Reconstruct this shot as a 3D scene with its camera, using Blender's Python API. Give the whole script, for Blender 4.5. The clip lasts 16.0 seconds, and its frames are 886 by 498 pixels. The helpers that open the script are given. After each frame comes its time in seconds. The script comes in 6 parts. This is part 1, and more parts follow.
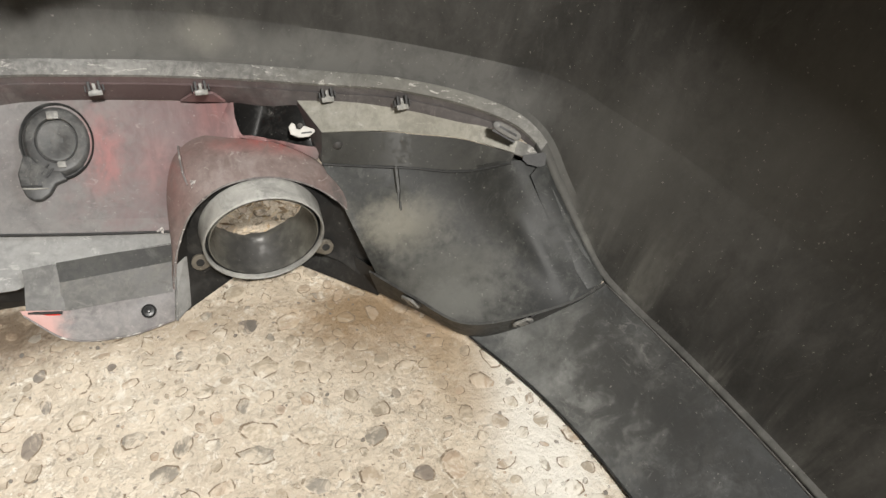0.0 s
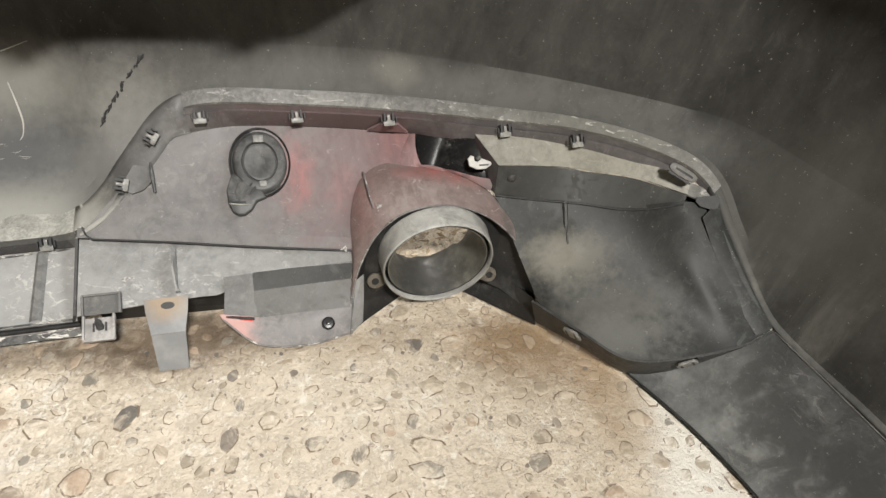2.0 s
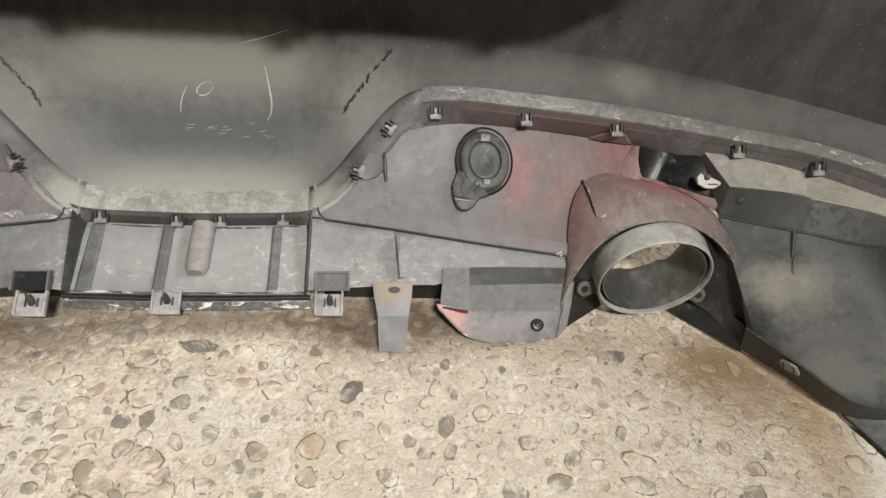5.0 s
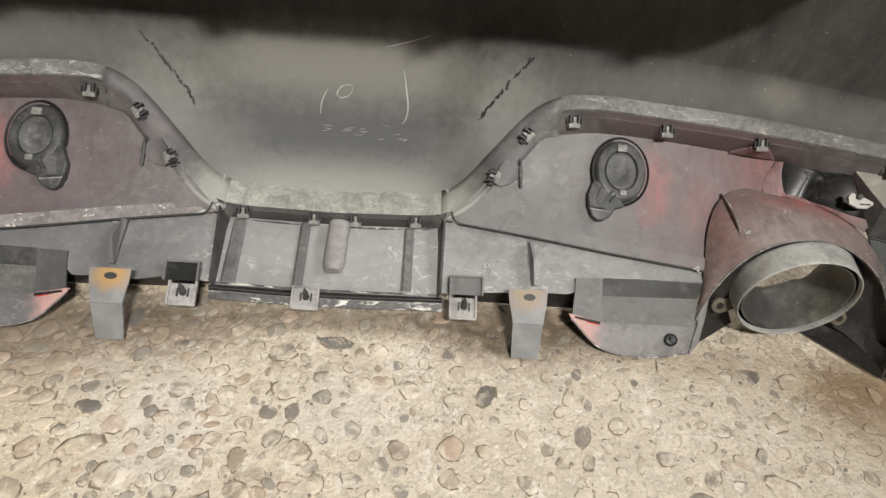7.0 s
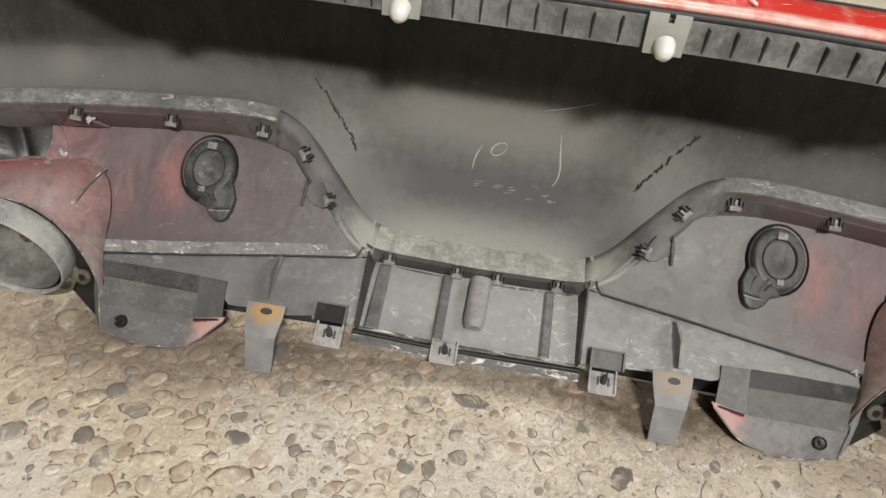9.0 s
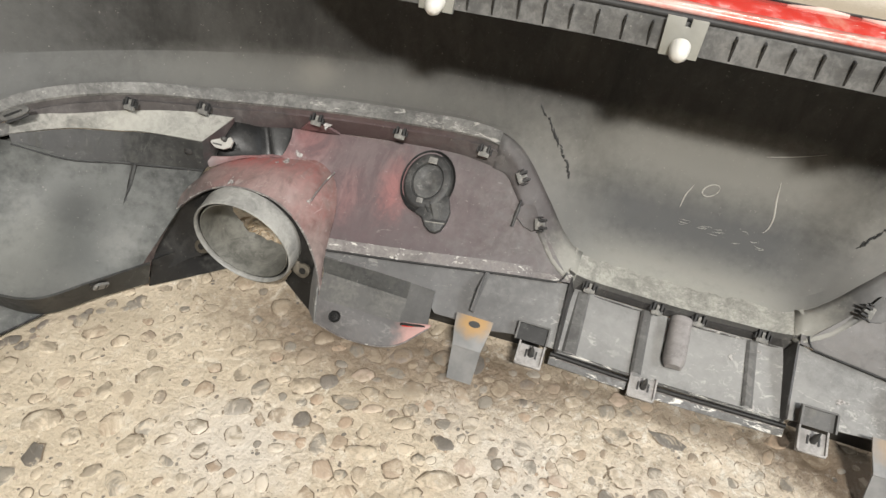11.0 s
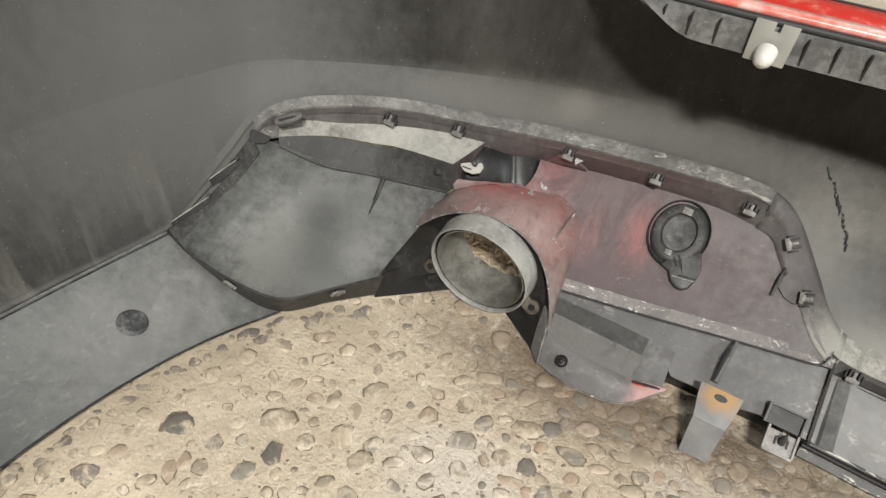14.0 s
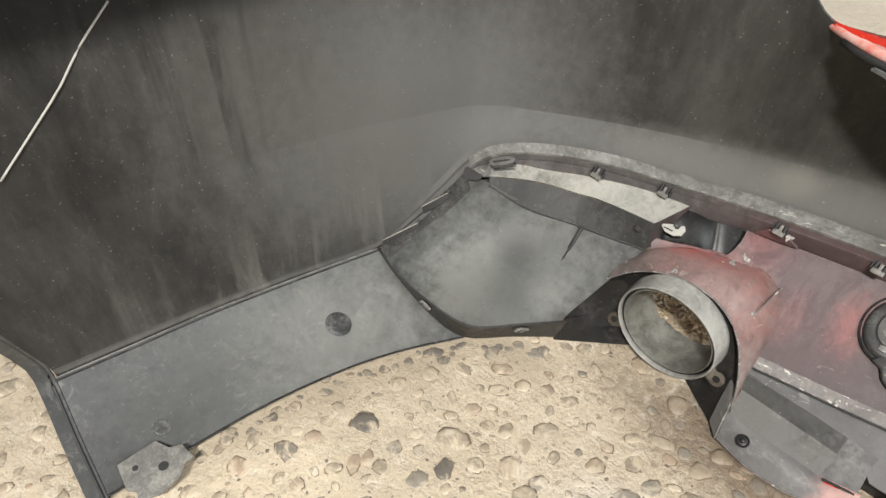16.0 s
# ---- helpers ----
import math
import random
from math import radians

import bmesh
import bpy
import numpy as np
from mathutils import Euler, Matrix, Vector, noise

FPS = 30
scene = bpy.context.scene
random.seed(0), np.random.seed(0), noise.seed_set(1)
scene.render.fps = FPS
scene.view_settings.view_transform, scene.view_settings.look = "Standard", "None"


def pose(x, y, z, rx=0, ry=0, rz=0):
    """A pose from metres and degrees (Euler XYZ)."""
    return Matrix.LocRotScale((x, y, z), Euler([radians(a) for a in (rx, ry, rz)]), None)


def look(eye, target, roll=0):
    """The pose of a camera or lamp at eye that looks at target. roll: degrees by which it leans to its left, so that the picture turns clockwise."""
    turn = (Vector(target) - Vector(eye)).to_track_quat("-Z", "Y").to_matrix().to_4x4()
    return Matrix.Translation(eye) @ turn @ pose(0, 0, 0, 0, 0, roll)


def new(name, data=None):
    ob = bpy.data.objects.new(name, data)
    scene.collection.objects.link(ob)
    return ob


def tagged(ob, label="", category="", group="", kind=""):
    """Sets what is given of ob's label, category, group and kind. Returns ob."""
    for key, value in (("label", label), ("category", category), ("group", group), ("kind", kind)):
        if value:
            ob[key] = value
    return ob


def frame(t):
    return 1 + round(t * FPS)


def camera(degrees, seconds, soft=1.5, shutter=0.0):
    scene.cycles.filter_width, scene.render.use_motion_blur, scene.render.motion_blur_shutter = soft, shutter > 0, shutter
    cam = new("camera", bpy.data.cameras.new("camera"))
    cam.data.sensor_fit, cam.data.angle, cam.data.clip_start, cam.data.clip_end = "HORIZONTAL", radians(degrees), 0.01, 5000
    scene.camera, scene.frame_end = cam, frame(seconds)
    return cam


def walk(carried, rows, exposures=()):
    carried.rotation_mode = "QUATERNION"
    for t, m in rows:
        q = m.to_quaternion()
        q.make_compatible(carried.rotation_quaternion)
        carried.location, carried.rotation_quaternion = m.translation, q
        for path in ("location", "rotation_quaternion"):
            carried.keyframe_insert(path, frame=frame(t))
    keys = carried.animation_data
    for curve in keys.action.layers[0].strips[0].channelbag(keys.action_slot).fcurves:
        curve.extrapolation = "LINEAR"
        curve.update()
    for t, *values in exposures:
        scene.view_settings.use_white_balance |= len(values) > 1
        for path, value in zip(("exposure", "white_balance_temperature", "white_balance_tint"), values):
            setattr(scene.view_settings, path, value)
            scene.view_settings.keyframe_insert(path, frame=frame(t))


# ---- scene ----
cam = camera(70.0, 16.0)
# seconds, place in metres, turn in degrees
ROWS = [
    (0, 0.4283, -0.6156, 0.5518, 44.94, -7.95, -21.82),
    (0.5, 0.4037, -0.6121, 0.5549, 45.60, -7.18, -19.93),
    (1, 0.3770, -0.6089, 0.5569, 45.99, -6.59, -17.93),
    (1.5, 0.3580, -0.6055, 0.5580, 46.22, -5.95, -16.16),
    (2, 0.3317, -0.6010, 0.5573, 46.66, -5.78, -14.10),
    (2.5, 0.3135, -0.5984, 0.5606, 46.94, -5.70, -11.61),
    (3, 0.2846, -0.5942, 0.5573, 47.19, -5.69, -10.25),
    (3.5, 0.2647, -0.5876, 0.5586, 47.17, -5.16, -8.85),
    (4, 0.2384, -0.5833, 0.5566, 46.06, -5.05, -7.05),
    (4.2, 0.2230, -0.5853, 0.5529, 46.02, -5.28, -6.43),
    (6.3, 0.1412, -0.5708, 0.5539, 45.05, -4.17, -1.46),
    (6.5, 0.1250, -0.5726, 0.5527, 45.16, -4.30, -0.96),
    (7, 0.0918, -0.5762, 0.5501, 45.54, -4.12, 0.33),
    (7.5, 0.0655, -0.5784, 0.5513, 45.30, -4.04, 2.28),
    (8, 0.0446, -0.5753, 0.5424, 45.63, -3.98, 2.79),
    (8.5, 0.0113, -0.5658, 0.5497, 46.05, -4.84, 4.05),
    (9, -0.0057, -0.5491, 0.5818, 46.21, -4.70, 8.58),
    (9.5, -0.0401, -0.5666, 0.5962, 48.49, -6.54, 13.96),
    (10, -0.1032, -0.5567, 0.5963, 46.37, -7.01, 16.27),
    (10.2, -0.1086, -0.5698, 0.5835, 47.48, -5.78, 16.27),
    (12.3, -0.2306, -0.6023, 0.5802, 46.62, -5.14, 22.30),
    (12.5, -0.2369, -0.6048, 0.5780, 46.88, -4.93, 22.88),
    (13, -0.2518, -0.6082, 0.5767, 46.87, -4.84, 24.12),
    (13.5, -0.2710, -0.6082, 0.5781, 46.28, -4.67, 27.46),
    (14, -0.2964, -0.6067, 0.5796, 46.82, -3.80, 31.06),
    (14.5, -0.3107, -0.6109, 0.5919, 47.36, -2.87, 35.12),
    (15, -0.3192, -0.6276, 0.5960, 49.02, -1.49, 38.34),
    (15.5, -0.3231, -0.6389, 0.6027, 49.14, -1.26, 41.98),
    (16, -0.3241, -0.6539, 0.6065, 49.16, -1.35, 46.95),
]
walk(cam, [(t, pose(x, y, z, rx, ry, rz)) for t, x, y, z, rx, ry, rz in ROWS],
     ((0, 0.0), (1.5, -0.02), (3.5, -0.13), (4.2, -0.20), (6.3, -0.26), (7, -0.27), (7.5, -0.34), (8, -0.38), (9, -0.49), (9.6, -0.22), (10.2, -0.15), (12.5, -0.24), (14, -0.30), (14.5, -0.30), (15.5, -0.20), (16, -0.10)))

# ---- light ----
world = bpy.data.worlds.new("garage_air")
scene.world = world
world.use_nodes = True
world.node_tree.nodes["Background"].inputs[0].default_value = (0.9, 0.9, 0.9, 1)
world.node_tree.nodes["Background"].inputs[1].default_value = 0.003


def area_lamp(place, aim, watts, length, width=0.16, colour=(1.0, 0.965, 0.90)):
    lamp = bpy.data.lights.new("area_glow", "AREA")
    lamp.shape, lamp.size, lamp.size_y, lamp.energy = "RECTANGLE", length, width, watts
    lamp.color = colour
    ob = new("area_glow", lamp)
    ob.matrix_basis = look(place, aim)
    return ob


# ceiling tube behind the camera, added fill light at right, tube beyond the bumper
LAMPS = [((0.47, -2.02, 2.45), (0, 0.05, 0.2), 134, 0.45, 0.16, (1.0, 0.968, 0.915)), ((2.55, -0.7, 2.50), (-0.7, -0.3, 0.2), 76, 1.2, 0.7, (0.95, 0.98, 1.0)), ((0.6, 2.5, 2.6), (0.3, 0.9, 0), 62, 0.9, 0.16, (1.0, 0.955, 0.88))]
for place, aim, watts, length, width, tint in LAMPS:
    area_lamp(place, aim, watts, length, width, tint)


# ---- materials ----
def shade(name, rough=0.6, metal=0.0, spec=0.5):
    m = bpy.data.materials.new(name)
    m.use_nodes = True
    t = m.node_tree
    b = t.nodes["Principled BSDF"]
    b.inputs["Roughness"].default_value = rough
    b.inputs["Metallic"].default_value = metal
    b.inputs["Specular IOR Level"].default_value = spec
    return m, t, b


def coords(t, scale=(1, 1, 1)):
    c = t.nodes.new("ShaderNodeNewGeometry")
    m = t.nodes.new("ShaderNodeMapping")
    m.inputs["Scale"].default_value = scale
    t.links.new(c.outputs["Position"], m.inputs["Vector"])
    return m.outputs[0]


def noise_tex(t, vec, scale, detail=6, rough=0.6, dist=0.0):
    n = t.nodes.new("ShaderNodeTexNoise")
    n.inputs["Scale"].default_value, n.inputs["Detail"].default_value = scale, detail
    n.inputs["Roughness"].default_value, n.inputs["Distortion"].default_value = rough, dist
    t.links.new(vec, n.inputs["Vector"])
    return n.outputs["Fac"]


def steps(t, fac, a, b, lo=0.0, hi=1.0):
    """fac from a to b mapped on lo to hi, held at the ends."""
    n = t.nodes.new("ShaderNodeMapRange")
    n.interpolation_type = "SMOOTHSTEP"
    for k, v in ((1, a), (2, b), (3, lo), (4, hi)):
        n.inputs[k].default_value = v
    t.links.new(fac, n.inputs[0])
    return n.outputs[0]


def mixed(t, fac, a, b):
    n = t.nodes.new("ShaderNodeMix")
    n.data_type = "RGBA"
    for s, v in ((n.inputs[0], fac), (n.inputs[6], a), (n.inputs[7], b)):
        if hasattr(v, "is_linked"):
            t.links.new(v, s)
        elif isinstance(v, tuple):
            s.default_value = (*v, 1)
        else:
            s.default_value = v
    return n.outputs[2]


def maths(t, op, a, b=0.0):
    n = t.nodes.new("ShaderNodeMath")
    n.operation = op
    for s, v in ((n.inputs[0], a), (n.inputs[1], b)):
        if hasattr(v, "is_linked"):
            t.links.new(v, s)
        else:
            s.default_value = v
    return n.outputs[0]


def bump(t, b, height, strength=0.3, dist=0.001):
    n = t.nodes.new("ShaderNodeBump")
    n.inputs["Strength"].default_value, n.inputs["Distance"].default_value = strength, dist
    t.links.new(height, n.inputs["Height"])
    t.links.new(n.outputs[0], b.inputs["Normal"])


def blot(t, vec, place, size, soft=0.5, rough=0.0):
    """A soft spot round a place: 1 inside, 0 outside; size in metres by axis."""
    m = t.nodes.new("ShaderNodeMapping")
    m.vector_type = "POINT"
    m.inputs["Scale"].default_value = [1 / s for s in size]
    m.inputs["Location"].default_value = [-p / s for p, s in zip(place, size)]
    t.links.new(vec, m.inputs["Vector"])
    n = t.nodes.new("ShaderNodeVectorMath")
    n.operation = "LENGTH"
    t.links.new(m.outputs[0], n.inputs[0])
    d = n.outputs["Value"]
    if rough:
        d = maths(t, "ADD", d, maths(t, "MULTIPLY", maths(t, "SUBTRACT", noise_tex(t, vec, 75, 6, 0.65), 0.5), rough))
    return steps(t, d, 1 - soft, 1 + soft, 1, 0)


def mirrored_x(t, vec):
    n = t.nodes.new("ShaderNodeVectorMath")
    n.operation = "MULTIPLY"
    a = t.nodes.new("ShaderNodeVectorMath")
    a.operation = "ABSOLUTE"
    t.links.new(vec, a.inputs[0])
    s = t.nodes.new("ShaderNodeSeparateXYZ")
    t.links.new(vec, s.inputs[0])
    s2 = t.nodes.new("ShaderNodeSeparateXYZ")
    t.links.new(a.outputs[0], s2.inputs[0])
    c = t.nodes.new("ShaderNodeCombineXYZ")
    t.links.new(s2.outputs[0], c.inputs[0])
    t.links.new(s.outputs[1], c.inputs[1])
    t.links.new(s.outputs[2], c.inputs[2])
    return c.outputs[0]


def plastic(name, base, dust, amount=0.5, rough=0.55, scale=9.0, spots=(), streak=0.0, grain=0.12, chips=0.0, veil=(), stretch=1.0, settle=0.0, even=0.0, spec=0.35, drips=(), scuff=0.0, fuzz=1.9):
    """Dusty moulded plastic: base colour under soft patchy dust, run marks, fine grain, pale specks and coloured spots.
    A spot at positive x lies on both halves, unless its place has a fourth entry; a fifth value of a spot is how ragged its outline is."""
    m, t, b = shade(name, rough, spec=spec)
    v = coords(t)
    long = coords(t, (1, 1, stretch))
    big = noise_tex(t, long, scale, 7, 0.66, 0.6)
    mid_ = noise_tex(t, long, scale * 6, 5, 0.65, 0.6)
    fine = noise_tex(t, v, 240, 4, 0.7)
    sum_ = maths(t, "ADD", maths(t, "MULTIPLY", big, 0.6), maths(t, "MULTIPLY", mid_, 0.4))
    sum_ = maths(t, "ADD", sum_, maths(t, "MULTIPLY", maths(t, "SUBTRACT", fine, 0.5), 0.22 - 0.13 * even))
    f = steps(t, sum_, 0.585 - 0.35 * amount - 0.12 * even, 0.83 - 0.35 * amount + 0.16 * even)
    if settle:
        n = t.nodes.new("ShaderNodeSeparateXYZ")
        g = t.nodes.new("ShaderNodeNewGeometry")
        t.links.new(g.outputs["Normal"], n.inputs[0])
        lies = maths(t, "MULTIPLY", steps(t, n.outputs[2], 0.2, 0.75), maths(t, "ADD", mid_, 0.25))
        f = maths(t, "MINIMUM", maths(t, "ADD", f, maths(t, "MULTIPLY", lies, settle)), 1.0)
    col = mixed(t, maths(t, "MULTIPLY", f, 0.85), base, dust)
    if streak:
        down = noise_tex(t, coords(t, (17, 17, 1.6)), 1.0, 5, 0.62, 0.5)
        col = mixed(t, maths(t, "MULTIPLY", steps(t, down, 0.40, 0.80), streak), col, dust)
        dark = noise_tex(t, coords(t, (22, 22, 1.4)), 1.3, 3, 0.5, 0.4)
        col = mixed(t, maths(t, "MULTIPLY", steps(t, dark, 0.58, 0.80), 0.7 * streak), col, tuple(c * 0.6 for c in base))
    grime = steps(t, noise_tex(t, v, 33, 8, 0.72, 0.8), 0.50, 0.66, 0, 0.50 - 0.34 * even)
    col = mixed(t, grime, col, tuple(c * 0.55 for c in base))
    haze = steps(t, noise_tex(t, coords(t, (1, 1, 0.5)), 52, 8, 0.76, 0.7), 0.55, 0.65, 0, 0.45 - 0.30 * even)
    col = mixed(t, haze, col, tuple(c * 1.15 for c in dust))
    w = mirrored_x(t, v)
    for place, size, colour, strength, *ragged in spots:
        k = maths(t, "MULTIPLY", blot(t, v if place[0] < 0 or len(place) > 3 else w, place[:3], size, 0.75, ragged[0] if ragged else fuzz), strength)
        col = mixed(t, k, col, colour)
    for place, size, colour, strength in veil:
        runs = steps(t, noise_tex(t, coords(t, (52, 22, 22)), 1.0, 6, 0.7, 0.8), 0.34, 0.66, 0.15, 1)
        k = maths(t, "MULTIPLY", maths(t, "MULTIPLY", blot(t, v if place[0] < 0 else w, place, size, 0.9, 1.3), runs), strength)
        col = mixed(t, k, col, colour)
    for place, size, colour, strength in drips:
        run = steps(t, noise_tex(t, coords(t, (30, 30, 1.5)), 1.0, 4, 0.6, 0.5), 0.46, 0.66)
        fray = steps(t, noise_tex(t, coords(t, (40, 40, 11)), 1.0, 4, 0.65, 0.3), 0.35, 0.65, 0.25, 1)
        k = maths(t, "MULTIPLY", blot(t, v if place[0] < 0 else w, place, size, 0.9, 0.5), maths(t, "MULTIPLY", run, fray))
        col = mixed(t, maths(t, "MULTIPLY", k, strength), col, colour)
    if scuff:
        where = steps(t, noise_tex(t, v, 13, 3, 0.55, 0.8), 0.50, 0.68)
        mark = steps(t, noise_tex(t, coords(t, (75, 75, 210)), 1.0, 6, 0.75, 0.8), 0.54, 0.62)
        col = mixed(t, maths(t, "MULTIPLY", maths(t, "MULTIPLY", where, mark), scuff), col, (0.60, 0.585, 0.545))
    if chips:
        c = noise_tex(t, coords(t, (48, 60, 230)), 1.0, 5, 0.7, 0.8)
        col = mixed(t, maths(t, "MULTIPLY", steps(t, c, 0.64 - 0.09 * chips, 0.70 - 0.09 * chips), min(chips * 1.3, 1)), col, (0.62, 0.60, 0.55))
    speck = noise_tex(t, v, 330, 2, 0.5)
    col = mixed(t, maths(t, "MULTIPLY", steps(t, speck, 0.70, 0.76), 0.55 * amount), col, (0.5, 0.48, 0.43))
    t.links.new(col, b.inputs["Base Color"])
    t.links.new(steps(t, f, 0, 1, rough - 0.1, min(rough + 0.25, 0.95)), b.inputs["Roughness"])
    bump(t, b, maths(t, "ADD", fine, noise_tex(t, v, 90, 3)), grain, 0.0006)
    return m


RED = (0.33, 0.085, 0.078)
ROSE = (0.155, 0.094, 0.097)
# dust at the foot; the lit band under the shelf's shadow is painted in
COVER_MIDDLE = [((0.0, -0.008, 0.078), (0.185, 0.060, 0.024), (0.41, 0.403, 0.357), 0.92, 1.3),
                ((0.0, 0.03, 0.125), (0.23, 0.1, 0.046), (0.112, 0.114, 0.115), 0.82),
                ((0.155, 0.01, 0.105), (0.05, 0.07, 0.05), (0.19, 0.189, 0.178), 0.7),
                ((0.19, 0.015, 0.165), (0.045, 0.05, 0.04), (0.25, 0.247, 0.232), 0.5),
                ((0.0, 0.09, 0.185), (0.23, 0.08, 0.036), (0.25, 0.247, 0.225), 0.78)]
# first the shade under the top edge, then lamp-lit patches painted in with dust
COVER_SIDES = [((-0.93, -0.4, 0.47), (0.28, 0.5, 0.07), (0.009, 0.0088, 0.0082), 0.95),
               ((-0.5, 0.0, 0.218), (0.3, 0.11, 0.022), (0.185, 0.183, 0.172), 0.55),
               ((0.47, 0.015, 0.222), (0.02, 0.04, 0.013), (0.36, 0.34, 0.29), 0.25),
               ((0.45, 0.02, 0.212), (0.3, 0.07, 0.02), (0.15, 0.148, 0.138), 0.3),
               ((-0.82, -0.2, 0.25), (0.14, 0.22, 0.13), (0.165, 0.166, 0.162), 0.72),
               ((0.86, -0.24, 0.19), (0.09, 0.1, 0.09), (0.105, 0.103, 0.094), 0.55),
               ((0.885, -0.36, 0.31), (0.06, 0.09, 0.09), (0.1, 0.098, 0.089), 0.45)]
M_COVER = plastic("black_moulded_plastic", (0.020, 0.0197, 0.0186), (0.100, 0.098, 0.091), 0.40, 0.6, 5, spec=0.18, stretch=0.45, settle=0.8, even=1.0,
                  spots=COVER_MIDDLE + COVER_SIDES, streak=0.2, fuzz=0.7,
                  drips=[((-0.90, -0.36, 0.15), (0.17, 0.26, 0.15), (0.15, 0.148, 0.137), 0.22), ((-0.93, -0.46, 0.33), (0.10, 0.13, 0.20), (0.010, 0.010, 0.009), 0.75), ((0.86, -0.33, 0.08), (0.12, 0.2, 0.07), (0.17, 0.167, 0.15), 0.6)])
# olive dust and painted-in dimness at the right end of ledge and lip
M_LEDGE = plastic("dusty_plastic", (0.15, 0.147, 0.135), (0.38, 0.37, 0.335), 0.75, 0.85, 22, grain=0.5, chips=0.15,
                  spots=[((0.66, -0.10, 0.18, 1), (0.14, 0.09, 0.06), (0.215, 0.205, 0.165), 0.6), ((-0.63, -0.09, 0.17), (0.06, 0.05, 0.03), (0.45, 0.445, 0.40), 0.5)])
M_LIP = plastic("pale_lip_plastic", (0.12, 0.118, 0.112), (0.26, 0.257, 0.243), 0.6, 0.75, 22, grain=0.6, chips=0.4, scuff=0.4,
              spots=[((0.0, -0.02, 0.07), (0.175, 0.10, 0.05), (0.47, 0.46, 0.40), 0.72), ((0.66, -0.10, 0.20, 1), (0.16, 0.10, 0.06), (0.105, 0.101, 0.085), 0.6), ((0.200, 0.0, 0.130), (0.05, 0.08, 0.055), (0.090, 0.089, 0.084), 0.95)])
M_FOOT = plastic("dust_caked_edge", (0.21, 0.207, 0.185), (0.44, 0.432, 0.385), 0.62, 0.85, 60, grain=1.0, chips=0.3, scuff=0.6, even=0.2)
# first spot paints the valley's soft shade; the pale one is dust
M_CORNER = plastic("grey_fold_plastic", (0.100, 0.098, 0.096), (0.205, 0.201, 0.192), 0.5, 0.6, 12, even=0.5, scuff=0.3,
                   spots=[((0.166, -0.008, 0.118), (0.022, 0.03, 0.034), (0.060, 0.059, 0.056), 0.75), ((0.128, -0.02, 0.078), (0.046, 0.06, 0.030), (0.38, 0.372, 0.328), 0.65), ((-0.20, -0.0, 0.14), (0.06, 0.06, 0.05), (0.085, 0.068, 0.070), 0.5)])
# darker tone puts the box faces' shade into their colour
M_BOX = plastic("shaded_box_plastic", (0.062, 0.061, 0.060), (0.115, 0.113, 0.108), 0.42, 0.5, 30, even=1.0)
M_STRIP = plastic("mauve_strip_plastic", (0.080, 0.073, 0.072), (0.15, 0.138, 0.133), 0.4, 0.6, 18,
                  spots=[((0.19, 0.0, 0.14), (0.05, 0.08, 0.06), (0.21, 0.205, 0.197), 0.85), ((0.40, 0.0, 0.175), (0.10, 0.08, 0.05), (0.115, 0.068, 0.068), 0.55)])
# dark tone, also for shaded faces; the spot paints the right end dimmer
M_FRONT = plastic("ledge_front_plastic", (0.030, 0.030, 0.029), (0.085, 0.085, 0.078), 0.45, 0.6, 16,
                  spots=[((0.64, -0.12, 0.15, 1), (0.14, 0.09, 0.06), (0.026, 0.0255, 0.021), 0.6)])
M_INSERT = plastic("grey_diffuser_plastic", (0.112, 0.107, 0.105), (0.212, 0.204, 0.195), 0.55, 0.55, 9,
                   spots=[((0.47, -0.03, 0.13), (0.115, 0.12, 0.10), ROSE, 0.78), ((-0.36, -0.03, 0.11), (0.18, 0.13, 0.11), (0.088, 0.060, 0.064), 0.72)], chips=0.12, even=0.4,
                   veil=[((0.352, -0.020, 0.118), (0.018, 0.034, 0.030), RED, 0.75), ((0.470, -0.015, 0.152), (0.024, 0.040, 0.03), RED, 0.42),
                         ((0.525, -0.060, 0.139), (0.055, 0.022, 0.010), RED, 0.9), ((0.475, -0.092, 0.138), (0.075, 0.045, 0.032), (0.33, 0.262, 0.25), 0.85),
                         ((0.404, -0.055, 0.118), (0.014, 0.030, 0.022), RED, 0.3), ((0.575, -0.13, 0.10), (0.030, 0.07, 0.06), (0.07, 0.066, 0.063), 0.9),
                         ((0.38, -0.02, 0.14), (0.12, 0.06, 0.05), (0.30, 0.255, 0.25), 0.28)], streak=0.55)
M_HOOD = plastic("scuffed_hood_plastic", (0.140, 0.098, 0.090), (0.285, 0.228, 0.210), 0.62, 0.55, 16, chips=0.22, even=0.4, streak=0.2, scuff=0.45,
                 veil=[((0.525, -0.060, 0.139), (0.055, 0.020, 0.010), RED, 0.95), ((-0.475, -0.075, 0.142), (0.075, 0.05, 0.03), RED, 0.6), ((0.418, -0.075, 0.112), (0.02, 0.035, 0.03), RED, 0.3),
                       ((0.580, -0.13, 0.10), (0.032, 0.07, 0.07), (0.075, 0.071, 0.068), 0.95), ((0.47, -0.10, 0.14), (0.05, 0.03, 0.02), (0.42, 0.37, 0.35), 0.5)])
M_CHIP = plastic("chipped_seam_edge", (0.14, 0.125, 0.122), (0.27, 0.255, 0.24), 0.55, 0.6, 20, chips=0.75, scuff=0.6)
